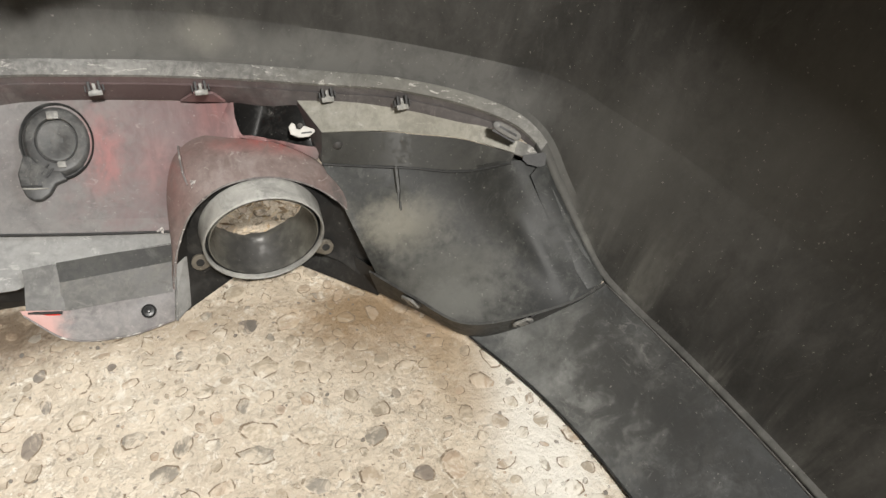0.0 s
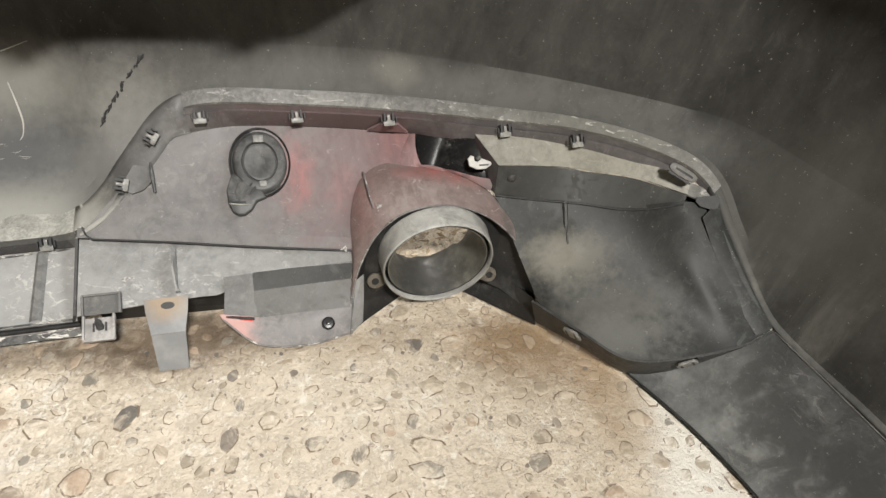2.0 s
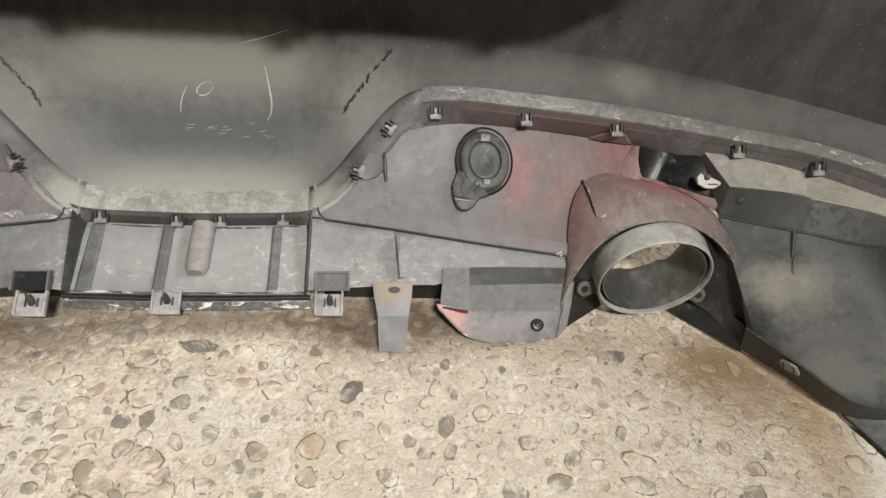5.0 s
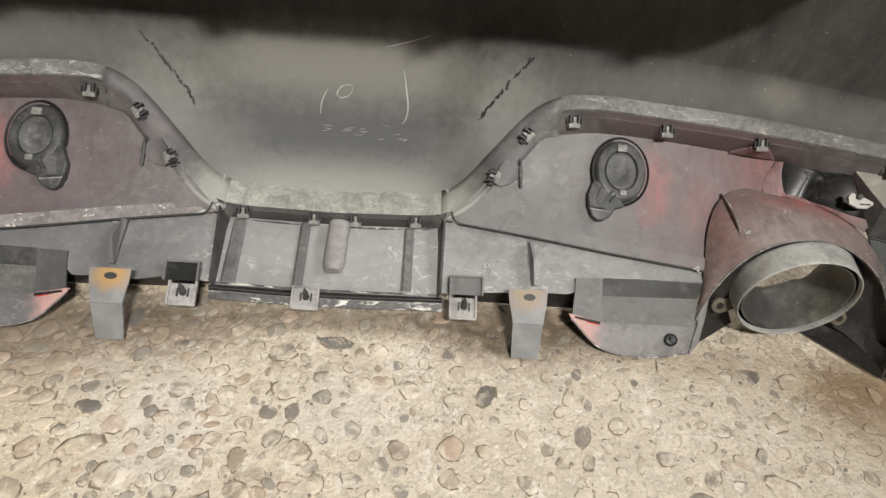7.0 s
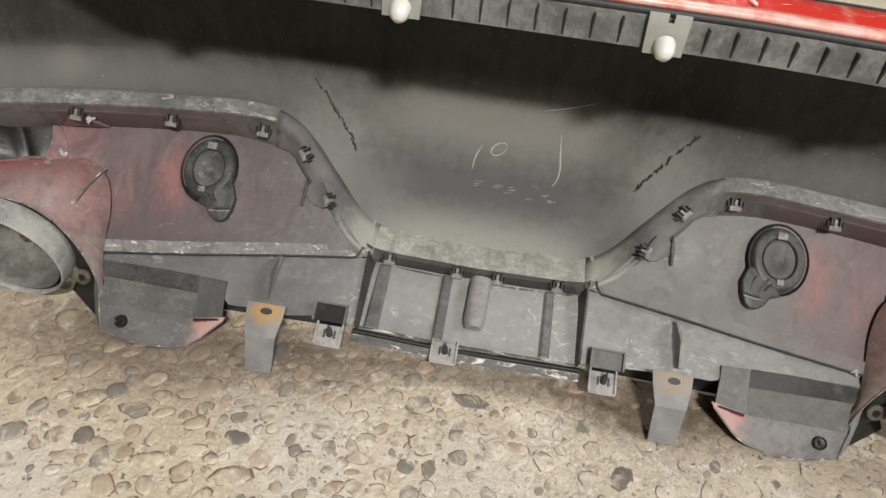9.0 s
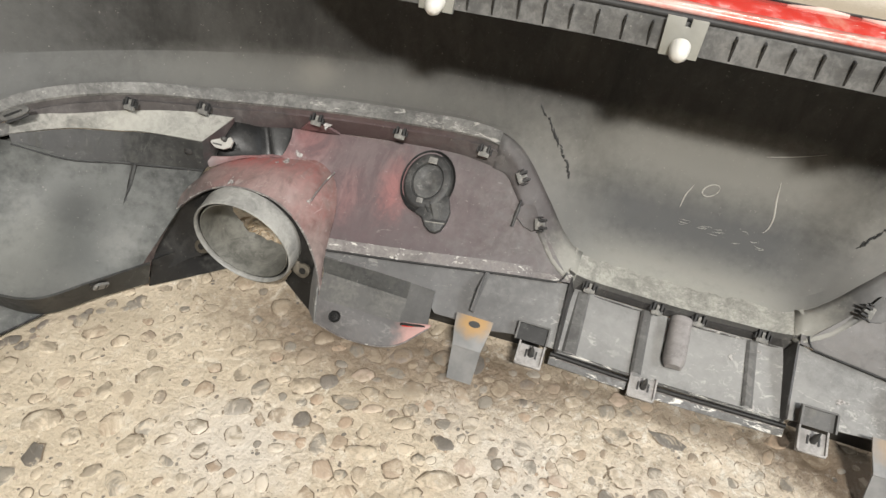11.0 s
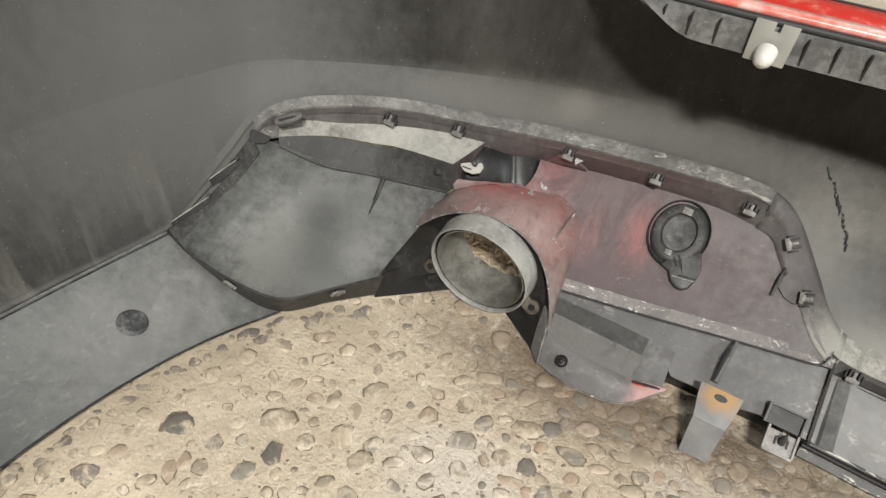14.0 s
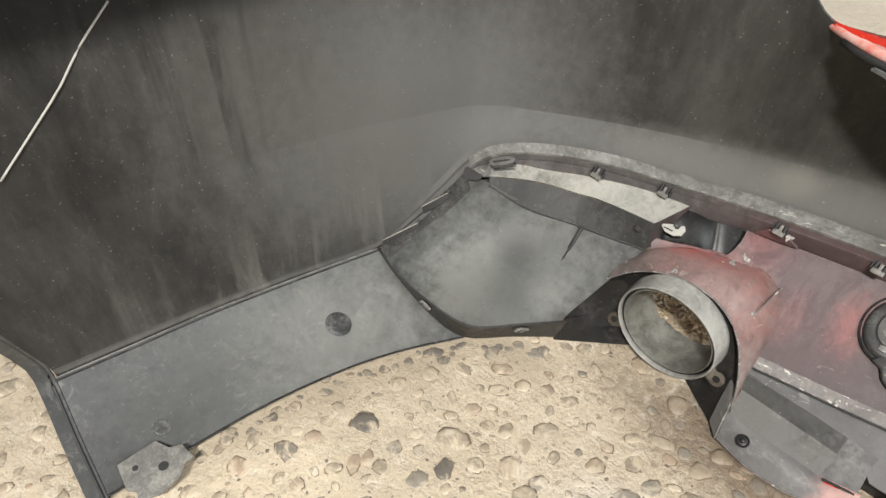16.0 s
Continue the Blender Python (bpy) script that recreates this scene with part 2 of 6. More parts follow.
# the paler middle spot stands in for the strip's shine
M_SKIRT = plastic("grey_skirt_plastic", (0.165, 0.164, 0.160), (0.335, 0.333, 0.320), 0.62, 0.5, 16, chips=0.2, even=0.7, scuff=0.6,
                spots=[((-0.32, -0.12, 0.05), (0.19, 0.14, 0.10), (0.100, 0.098, 0.098), 0.75), ((0.02, -0.08, 0.042, 1), (0.13, 0.06, 0.03), (0.36, 0.357, 0.342), 0.5)])
M_STEP = plastic("dark_step_plastic", (0.045, 0.043, 0.042), (0.10, 0.098, 0.09), 0.35, 0.55, 16,
                 spots=[((0.42, 0.0, 0.175), (0.13, 0.1, 0.05), (0.115, 0.06, 0.06), 0.7)])
M_RIB = plastic("grey_rib_plastic", (0.09, 0.088, 0.084), (0.18, 0.175, 0.16), 0.4, 0.6, 20)
# soft shade of ribs and box faces is put into this colour
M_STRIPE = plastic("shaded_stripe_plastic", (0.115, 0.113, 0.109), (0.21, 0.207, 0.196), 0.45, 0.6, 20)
M_FLANGE = plastic("dark_flange_plastic", (0.095, 0.094, 0.091), (0.20, 0.197, 0.187), 0.5, 0.5, 25)
M_PAN = plastic("rose_dusted_plastic", (0.145, 0.137, 0.136), (0.275, 0.258, 0.248), 0.5, 0.55, 18, scuff=0.15, chips=0.1, spots=[((-0.34, -0.155, 0.025), (0.08, 0.06, 0.06), (0.105, 0.102, 0.101), 0.7), ((0.272, -0.15, 0.03), (0.020, 0.06, 0.06), (0.52, 0.30, 0.27), 0.8)])
# dust, plus lighter left and darker right spots that paint the sides' light
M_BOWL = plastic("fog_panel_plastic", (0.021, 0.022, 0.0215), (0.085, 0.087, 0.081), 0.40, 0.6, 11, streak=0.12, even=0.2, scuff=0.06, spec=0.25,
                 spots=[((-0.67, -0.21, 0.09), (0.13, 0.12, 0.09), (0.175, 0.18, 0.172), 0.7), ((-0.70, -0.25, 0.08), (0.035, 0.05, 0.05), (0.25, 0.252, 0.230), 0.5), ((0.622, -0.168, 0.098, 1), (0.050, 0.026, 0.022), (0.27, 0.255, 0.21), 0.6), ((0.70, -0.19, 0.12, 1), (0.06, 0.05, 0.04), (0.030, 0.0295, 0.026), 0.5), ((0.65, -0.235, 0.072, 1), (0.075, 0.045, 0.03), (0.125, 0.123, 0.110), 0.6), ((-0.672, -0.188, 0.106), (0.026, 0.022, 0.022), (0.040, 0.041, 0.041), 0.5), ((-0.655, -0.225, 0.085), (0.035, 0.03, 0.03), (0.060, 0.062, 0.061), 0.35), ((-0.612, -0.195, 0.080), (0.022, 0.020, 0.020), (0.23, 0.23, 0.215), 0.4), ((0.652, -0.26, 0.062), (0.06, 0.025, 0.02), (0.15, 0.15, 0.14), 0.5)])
# large spots paint the left brighter lit, the right dimmer; the rest is dust
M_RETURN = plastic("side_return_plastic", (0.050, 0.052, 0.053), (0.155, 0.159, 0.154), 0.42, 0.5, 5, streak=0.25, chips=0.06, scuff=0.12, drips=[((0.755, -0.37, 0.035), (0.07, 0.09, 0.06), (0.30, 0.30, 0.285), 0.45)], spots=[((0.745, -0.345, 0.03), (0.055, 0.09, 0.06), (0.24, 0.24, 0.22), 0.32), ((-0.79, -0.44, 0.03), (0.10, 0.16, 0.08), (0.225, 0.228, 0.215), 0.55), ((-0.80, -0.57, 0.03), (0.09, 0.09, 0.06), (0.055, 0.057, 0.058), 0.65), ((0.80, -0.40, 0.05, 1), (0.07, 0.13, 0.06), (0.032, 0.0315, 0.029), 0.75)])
M_DIMPLE = plastic("dimple_plastic", (0.050, 0.051, 0.051), (0.165, 0.168, 0.162), 0.5, 0.5, 40)
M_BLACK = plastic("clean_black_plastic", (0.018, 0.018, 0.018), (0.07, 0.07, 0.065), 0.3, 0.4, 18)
M_RING = plastic("grey_ring_plastic", (0.25, 0.247, 0.232), (0.40, 0.394, 0.365), 0.55, 0.5, 14, scuff=0.15)
M_SLEEVE = plastic("sooty_sleeve_plastic", (0.115, 0.114, 0.102), (0.24, 0.236, 0.208), 0.55, 0.38, 16, spots=[((0.49, -0.11, 0.08, 1), (0.09, 0.07, 0.09), (0.088, 0.081, 0.063), 0.65), ((0.484, -0.112, 0.034, 1), (0.044, 0.045, 0.032), (0.03, 0.03, 0.031), 0.8)])
M_EAR = plastic("brown_ear_plastic", (0.070, 0.061, 0.047), (0.15, 0.132, 0.105), 0.5, 0.5, 26, scuff=0.3)
M_SOCKET = plastic("socket_plastic", (0.042, 0.042, 0.0415), (0.12, 0.119, 0.112), 0.45, 0.55, 24)
# near-black for recesses and gaps, their shade put into the colour
M_SEAT = plastic("recess_shade_plastic", (0.014, 0.0138, 0.0135), (0.045, 0.044, 0.041), 0.35, 0.6, 30)
M_LID = plastic("grey_lid_plastic", (0.060, 0.060, 0.059), (0.125, 0.124, 0.118), 0.5, 0.55, 28, scuff=0.25)
M_HOUSING = plastic("dusty_black_housing", (0.008, 0.008, 0.0078), (0.030, 0.0295, 0.028), 0.28, 0.42, 42, scuff=0.2, spec=0.2)
M_BAND = plastic("streaked_edge_plastic", (0.034, 0.034, 0.032), (0.105, 0.104, 0.096), 0.45, 0.7, 40, chips=0.1, scuff=0.4)
M_CLIP = plastic("clip_metal", (0.16, 0.158, 0.15), (0.32, 0.31, 0.28), 0.5, 0.45, 60)
M_LUG = plastic("lug_plastic", (0.26, 0.25, 0.24), (0.42, 0.40, 0.38), 0.55, 0.55, 30, chips=0.3)
M_NICK = plastic("nicked_black_edge", (0.055, 0.054, 0.052), (0.16, 0.158, 0.15), 0.45, 0.5, 40, chips=0.95, scuff=0.7)
M_PAD = plastic("rose_grey_pad_plastic", (0.20, 0.185, 0.180), (0.34, 0.322, 0.31), 0.55, 0.55, 26, even=0.5, chips=0.15)
M_WHITE, _t, _b = shade("white_nylon", 0.35)
_b.inputs["Base Color"].default_value = (0.66, 0.645, 0.60, 1)
_b.inputs["Subsurface Weight"].default_value = 0.15
_b.inputs["Subsurface Radius"].default_value = (0.004, 0.004, 0.003)
M_CREAM, _t, _b = shade("yellowed_nylon", 0.5)
_t.links.new(mixed(_t, noise_tex(_t, coords(_t), 60), (0.33, 0.325, 0.285), (0.20, 0.197, 0.175)), _b.inputs["Base Color"])
M_NYLON, _t, _b = shade("dirty_white_nylon", 0.5)
_t.links.new(mixed(_t, noise_tex(_t, coords(_t), 180), (0.56, 0.55, 0.51), (0.30, 0.29, 0.265)), _b.inputs["Base Color"])
M_SCRATCH, _t, _b = shade("scratched_plastic", 0.8)
_t.links.new(mixed(_t, noise_tex(_t, coords(_t), 90), (0.62, 0.605, 0.56), (0.34, 0.333, 0.305)), _b.inputs["Base Color"])
M_WORN, _t, _b = shade("scraped_pale_plastic", 0.8)
_t.links.new(mixed(_t, steps(_t, noise_tex(_t, coords(_t), 420, 4), 0.42, 0.6), (0.46, 0.44, 0.415), (0.20, 0.185, 0.178)), _b.inputs["Base Color"])
# near-black of rub marks and rubber, also painting shade in gaps and holes
M_NEARBLACK, _t, _b = shade("near_black_marks", 0.6)
_t.links.new(mixed(_t, noise_tex(_t, coords(_t), 200), (0.012, 0.012, 0.012), (0.05, 0.05, 0.05)), _b.inputs["Base Color"])

M_STEEL, _t, _b = shade("galvanised_steel", 0.6, 0.0)
_v = coords(_t)
_c = mixed(_t, steps(_t, noise_tex(_t, _v, 45, 5), 0.35, 0.7), (0.185, 0.186, 0.185), (0.245, 0.243, 0.237))
for _x, _f in ((0.213, 0.4), (-0.213, 0.9)):
    _c = mixed(_t, maths(_t, "MULTIPLY", blot(_t, _v, (_x, -0.137, 0.060), (0.017, 0.014, 0.02), 0.6, 1.2), _f), _c, (0.42, 0.25, 0.09))
_t.links.new(_c, _b.inputs["Base Color"])
bump(_t, _b, noise_tex(_t, _v, 160, 4), 0.15, 0.0005)

M_RED, _t, _b = shade("red_car_paint", 0.16)
_v = coords(_t)
_c = mixed(_t, steps(_t, noise_tex(_t, _v, 22, 6, 0.65, 0.6), 0.55, 0.75), (0.60, 0.035, 0.022), (0.66, 0.22, 0.16))
_c = mixed(_t, steps(_t, noise_tex(_t, coords(_t, (14, 60, 60)), 1.0, 6, 0.7, 1.2), 0.63, 0.68, 0, 0.8), _c, (0.80, 0.66, 0.60))
_t.links.new(_c, _b.inputs["Base Color"])
_b.inputs["Coat Weight"].default_value = 0.6
_t.links.new(steps(_t, noise_tex(_t, _v, 70, 5), 0.4, 0.8, 0.12, 0.4), _b.inputs["Roughness"])

M_WALLS, _t, _b = shade("painted_wall", 0.85)
_t.links.new(mixed(_t, noise_tex(_t, coords(_t), 3, 6), (0.14, 0.137, 0.13), (0.10, 0.098, 0.094)), _b.inputs["Base Color"])
M_CEIL, _t, _b = shade("ceiling_paint", 0.9)
_t.links.new(mixed(_t, noise_tex(_t, coords(_t), 2, 6), (0.14, 0.137, 0.13), (0.10, 0.098, 0.094)), _b.inputs["Base Color"])

# cement between the pebbles: pale, sandy, with rust-brown and white stains; a film of it lies on the pebbles too
STAINS_PALE = [((0.7, -0.4, 0), (0.045, 0.12, 0.1), (0.8, 0.77, 0.7), 0.95),
               ((0.0, 1.75, 0), (2.6, 0.75, 0.1), (0.78, 0.72, 0.62), 0.85),
               ((-0.7, -0.45, 0), (0.6, 0.5, 0.1), (0.72, 0.61, 0.45), 0.6),
               ((0.38, -0.3, 0), (0.34, 0.16, 0.1), (0.665, 0.6, 0.505), 0.35),
               ((-0.13, -0.27, 0), (0.05, 0.07, 0.1), (0.78, 0.725, 0.65), 0.5),
               ((-0.21, -0.215, 0), (0.03, 0.03, 0.1), (0.72, 0.68, 0.62), 0.3),
               ((0.03, -0.245, 0), (0.06, 0.04, 0.1), (0.76, 0.7, 0.62), 0.4),
               ((-0.4, -0.33, 0), (0.07, 0.05, 0.1), (0.77, 0.72, 0.65), 0.5)]
# brown stains; those along the skirt's foot also paint its contact shade
STAINS_AND_SHADE = [((0.62, -0.215, 0), (0.085, 0.055, 0.1), (0.23, 0.148, 0.075), 0.65),
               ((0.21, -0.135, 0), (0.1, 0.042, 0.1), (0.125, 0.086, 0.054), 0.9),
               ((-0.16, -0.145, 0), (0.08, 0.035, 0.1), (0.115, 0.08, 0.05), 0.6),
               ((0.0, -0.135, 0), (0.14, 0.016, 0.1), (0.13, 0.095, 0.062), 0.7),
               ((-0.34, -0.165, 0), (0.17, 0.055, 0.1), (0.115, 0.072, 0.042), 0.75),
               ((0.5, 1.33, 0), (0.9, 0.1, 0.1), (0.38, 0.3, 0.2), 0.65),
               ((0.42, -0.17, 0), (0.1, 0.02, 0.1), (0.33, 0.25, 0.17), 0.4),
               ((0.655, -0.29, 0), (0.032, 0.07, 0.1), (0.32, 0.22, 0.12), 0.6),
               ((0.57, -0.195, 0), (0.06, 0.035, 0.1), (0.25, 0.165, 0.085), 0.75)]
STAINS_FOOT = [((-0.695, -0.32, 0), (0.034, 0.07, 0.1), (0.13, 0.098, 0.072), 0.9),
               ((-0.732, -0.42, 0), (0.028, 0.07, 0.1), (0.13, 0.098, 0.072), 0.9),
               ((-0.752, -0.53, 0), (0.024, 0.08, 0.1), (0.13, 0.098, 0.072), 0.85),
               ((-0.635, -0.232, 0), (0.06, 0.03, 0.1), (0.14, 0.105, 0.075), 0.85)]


def cells_tex(t, vec, scale, feature, output):
    n = t.nodes.new("ShaderNodeTexVoronoi")
    n.feature = feature
    n.inputs["Scale"].default_value = scale
    t.links.new(vec, n.inputs["Vector"])
    return n.outputs[output]


def wavy(t, v, scale, amount):
    """The place, shifted by noise, so that cells get uneven outlines."""
    n = t.nodes.new("ShaderNodeTexNoise")
    n.inputs["Scale"].default_value, n.inputs["Detail"].default_value = scale, 3
    t.links.new(v, n.inputs["Vector"])
    a = t.nodes.new("ShaderNodeVectorMath")
    a.operation = "MULTIPLY_ADD"
    t.links.new(n.outputs["Color"], a.inputs[0])
    a.inputs[1].default_value = (amount,) * 3
    t.links.new(v, a.inputs[2])
    return a.outputs[0]


def cement_colour(t, v):
    c = mixed(t, steps(t, noise_tex(t, v, 9, 8, 0.7, 0.5), 0.35, 0.7), (0.682, 0.586, 0.460), (0.495, 0.402, 0.297))
    bent = wavy(t, v, 55, 0.016)
    tint = t.nodes.new("ShaderNodeSeparateXYZ")
    t.links.new(cells_tex(t, bent, 58, "F1", "Color"), tint.inputs[0])
    bare = steps(t, noise_tex(t, v, 17, 5, 0.65, 0.6), 0.42, 0.60)
    c = mixed(t, maths(t, "MULTIPLY", maths(t, "MULTIPLY", steps(t, tint.outputs[0], 0.35, 0.95), bare), 0.62), c, (0.335, 0.285, 0.215))
    crack = maths(t, "MULTIPLY", steps(t, cells_tex(t, bent, 58, "DISTANCE_TO_EDGE", "Distance"), 0.0, 0.085, 1, 0), steps(t, noise_tex(t, v, 26, 4, 0.6, 0.5), 0.46, 0.58))
    c = mixed(t, maths(t, "MULTIPLY", crack, 0.45), c, (0.24, 0.19, 0.135))
    c = mixed(t, steps(t, noise_tex(t, v, 230, 5, 0.75), 0.50, 0.68, 0, 0.7), c, (0.62, 0.565, 0.465))
    c = mixed(t, steps(t, noise_tex(t, v, 75, 6, 0.75, 0.8), 0.53, 0.64, 0, 0.62), c, (0.31, 0.25, 0.18))
    c = mixed(t, steps(t, noise_tex(t, v, 19, 5, 0.7, 1.2), 0.54, 0.66, 0, 0.5), c, (0.40, 0.325, 0.235))
    c = mixed(t, steps(t, noise_tex(t, v, 34, 6, 0.78, 1.0), 0.55, 0.61, 0, 0.85), c, (0.76, 0.71, 0.615))
    c = mixed(t, steps(t, noise_tex(t, v, 135, 4, 0.7, 0.8), 0.585, 0.64, 0, 0.8), c, (0.17, 0.135, 0.098))
    c = mixed(t, steps(t, noise_tex(t, v, 105, 5, 0.75, 0.8), 0.59, 0.64, 0, 0.8), c, (0.80, 0.76, 0.68))
    for p, size, k, f in STAINS_FOOT + STAINS_PALE + STAINS_AND_SHADE:
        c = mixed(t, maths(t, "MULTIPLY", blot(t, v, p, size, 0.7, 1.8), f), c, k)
    return c


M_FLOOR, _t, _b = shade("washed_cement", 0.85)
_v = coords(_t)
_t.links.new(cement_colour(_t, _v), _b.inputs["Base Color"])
bump(_t, _b, maths(_t, "ADD", noise_tex(_t, _v, 240, 5, 0.7), maths(_t, "MULTIPLY", noise_tex(_t, _v, 40, 4), 2)), 0.8, 0.0035)


def pebble_paint(name, a, b2, c2, clean=0.0):
    m, t, b = shade(name, 0.6)
    v = coords(t)
    i = t.nodes.new("ShaderNodeObjectInfo")
    g = t.nodes.new("ShaderNodeNewGeometry")
    r = maths(t, "FRACT", maths(t, "ADD", i.outputs["Random"], g.outputs["Random Per Island"]))
    col = mixed(t, steps(t, r, 0.1, 0.9), a, b2)
    col = mixed(t, steps(t, maths(t, "FRACT", maths(t, "MULTIPLY", r, 7.31)), 0.55, 1.0), col, c2)
    col = mixed(t, steps(t, noise_tex(t, v, 260, 4), 0.58, 0.75, 0, 0.4), col, (0.20, 0.17, 0.14))
    col = mixed(t, steps(t, noise_tex(t, v, 95, 6, 0.7, 1.0), 0.48, 0.66, 0, 0.5), col, tuple(0.55 * q for q in b2))
    split = t.nodes.new("ShaderNodeSeparateXYZ")
    t.links.new(v, split.inputs[0])
    film = noise_tex(t, v, 38, 6, 0.7, 0.9)
    col = mixed(t, steps(t, maths(t, "SUBTRACT", film, steps(t, split.outputs[0], -0.4, 0.1, -0.01, -0.03)), 0.46 + clean, 0.62 + clean, 0.10, 0.88), col, cement_colour(t, v))
    t.links.new(col, b.inputs["Base Color"])
    bump(t, b, noise_tex(t, v, 180, 5), 0.4, 0.0012)
    return m


M_PEBBLE = pebble_paint("tan_pebbles", (0.40, 0.335, 0.25), (0.285, 0.24, 0.18), (0.37, 0.275, 0.195), -0.04)
M_DARKPEB = pebble_paint("dark_pebbles", (0.185, 0.165, 0.142), (0.105, 0.097, 0.088), (0.22, 0.18, 0.148), 0.05)
M_GREYPEB = pebble_paint("grey_pebbles", (0.275, 0.248, 0.208), (0.195, 0.175, 0.146), (0.30, 0.235, 0.175), 0.0)
M_RUSTPEB = pebble_paint("rusty_tan_pebbles", (0.43, 0.315, 0.225), (0.37, 0.30, 0.225), (0.46, 0.36, 0.285), 0.03)
M_CREVICE, _t, _b = shade("brown_crevice_rims", 0.95)
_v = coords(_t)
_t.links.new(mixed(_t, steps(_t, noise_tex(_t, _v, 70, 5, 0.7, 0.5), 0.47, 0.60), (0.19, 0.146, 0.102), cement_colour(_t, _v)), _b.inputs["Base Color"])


# ---- mesh helpers ----
def V(*a):
    return Vector(a)


def part(name, bm, material, parent, label="", smooth=None):
    me = bpy.data.meshes.new(name)
    bm.to_mesh(me)
    bm.free()
    me.materials.append(material)
    if smooth is not None:
        me.shade_smooth() if smooth >= 180 else me.set_sharp_from_angle(angle=radians(smooth))
    ob = new(name, me)
    ob.parent = parent
    if label:
        ob["label"] = label
    return ob


def thing(name, label, category, place=(0, 0, 0), group="", kind=""):
    ob = new(name)
    ob.location = place
    ob.empty_display_size = 0.05
    return tagged(ob, label, category, group, kind)


def spline(points, n):
    """n + 1 points along a smooth curve through the given points, evenly by their spacing."""
    p = [Vector(q) for q in points]
    d = [0]
    for a, b in zip(p, p[1:]):
        d.append(d[-1] + max((b - a).length, 1e-6))
    out = []
    for i in range(n + 1):
        s = d[-1] * i / n
        k = max(j for j in range(len(p) - 1) if d[j] <= s + 1e-9)
        u = (s - d[k]) / (d[k + 1] - d[k])
        a, b = p[k], p[k + 1]
        ta = (p[k + 1] - p[k - 1]) / (d[k + 1] - d[k - 1]) if k else (b - a) / (d[1] - d[0])
        tb = (p[k + 2] - p[k]) / (d[k + 2] - d[k]) if k + 2 < len(p) else (b - a) / (d[k + 1] - d[k])
        h = d[k + 1] - d[k]
        out.append(a * (2 * u**3 - 3 * u**2 + 1) + ta * h * (u**3 - 2 * u**2 + u) + b * (3 * u**2 - 2 * u**3) + tb * h * (u**3 - u**2))
    return out


def sheet(rows, thick=0.0025, toward=(0, -0.6, 0.6), bm=None, closed=False):
    """A sheet through rows of points, given thickness on the side away from 'toward'."""
    bm = bm or bmesh.new()
    n = len(rows[0])
    vs = [[bm.verts.new(p) for p in r] for r in rows]
    faces = []
    for r in range(len(rows) - 1):
        for k in range(n if closed else n - 1):
            q = [vs[r][k], vs[r][(k + 1) % n], vs[r + 1][(k + 1) % n], vs[r + 1][k]]
            if len({tuple(round(c, 6) for c in w.co) for w in q}) >= 3:
                faces.append(bm.faces.new(q))
    for f in faces:
        f.normal_update()
    vote = sum(f.calc_area() * (1 if (Vector(toward) - f.calc_center_median()).dot(f.normal) > 0 else -1) for f in faces)
    if vote < 0:
        bmesh.ops.reverse_faces(bm, faces=faces)
    if thick:
        for r in vs:
            for w in r:
                w.normal_update()
        moved = [[w.co - w.normal * thick for w in r] for r in vs]
        back = [[bm.verts.new(p) for p in r] for r in moved]
        m = {}
        for a, b in zip(vs, back):
            for x, y in zip(a, b):
                m[x] = y
        edges = [e for f in faces for e in f.edges if len(e.link_faces) == 1]
        rim = []
        for e in set(edges):
            f = e.link_faces[0]
            l = next(x for x in f.loops if x.edge == e)
            rim.append((l.vert, l.link_loop_next.vert))
        for f in faces:
            bm.faces.new([m[w] for w in reversed(f.verts)])
        for a, b in rim:
            bm.faces.new([b, a, m[a], m[b]])
    return bm


def patch(a, b, c, d, nu=14, nv=10, bulge=0.0, axis=(0, 0, 1), **kw):
    """A four-sided sheet between the edge curves a (bottom) and c (top), joined by straight or bulged ribs. a and c: lists of points."""
    lo, hi = spline(a, nu), spline(c, nu)
    rows = []
    for j in range(nv + 1):
        v = j / nv
        rows.append([p.lerp(q, v) + Vector(axis) * bulge * 4 * v * (1 - v) * (4 * (i / nu) * (1 - i / nu)) ** 0.5 for i, (p, q) in enumerate(zip(lo, hi))])
    return rows


def tube(path, radius, n=10, bm=None):
    bm = bm or bmesh.new()
    rings = []
    for i, p in enumerate(path):
        t = (path[min(i + 1, len(path) - 1)] - path[max(i - 1, 0)]).normalized()
        s = t.orthogonal().normalized()
        u = t.cross(s)
        r = radius[i] if isinstance(radius, list) else radius
        rings.append([bm.verts.new(p + (s * math.cos(2 * math.pi * k / n) + u * math.sin(2 * math.pi * k / n)) * r) for k in range(n)])
    for a, b in zip(rings, rings[1:]):
        for k in range(n):
            bm.faces.new([a[k], a[(k + 1) % n], b[(k + 1) % n], b[k]])
    bm.faces.new(rings[0][::-1])
    bm.faces.new(rings[-1])
    return bm


def lathe(profile, centre, axis, n=48, bm=None, squash=1.0):
    """Turns a closed or open list of (radius, along) round an axis through centre."""
    bm = bm or bmesh.new()
    q = Vector(axis).to_track_quat("Z", "Y")
    rings = []
    for r, h in profile:
        rings.append([bm.verts.new(Vector(centre) + q @ Vector((r * math.cos(2 * math.pi * k / n) * squash, r * math.sin(2 * math.pi * k / n), h))) for k in range(n)])
    for a, b in zip(rings, rings[1:]):
        for k in range(n):
            bm.faces.new([a[k], a[(k + 1) % n], b[(k + 1) % n], b[k]])
    return bm


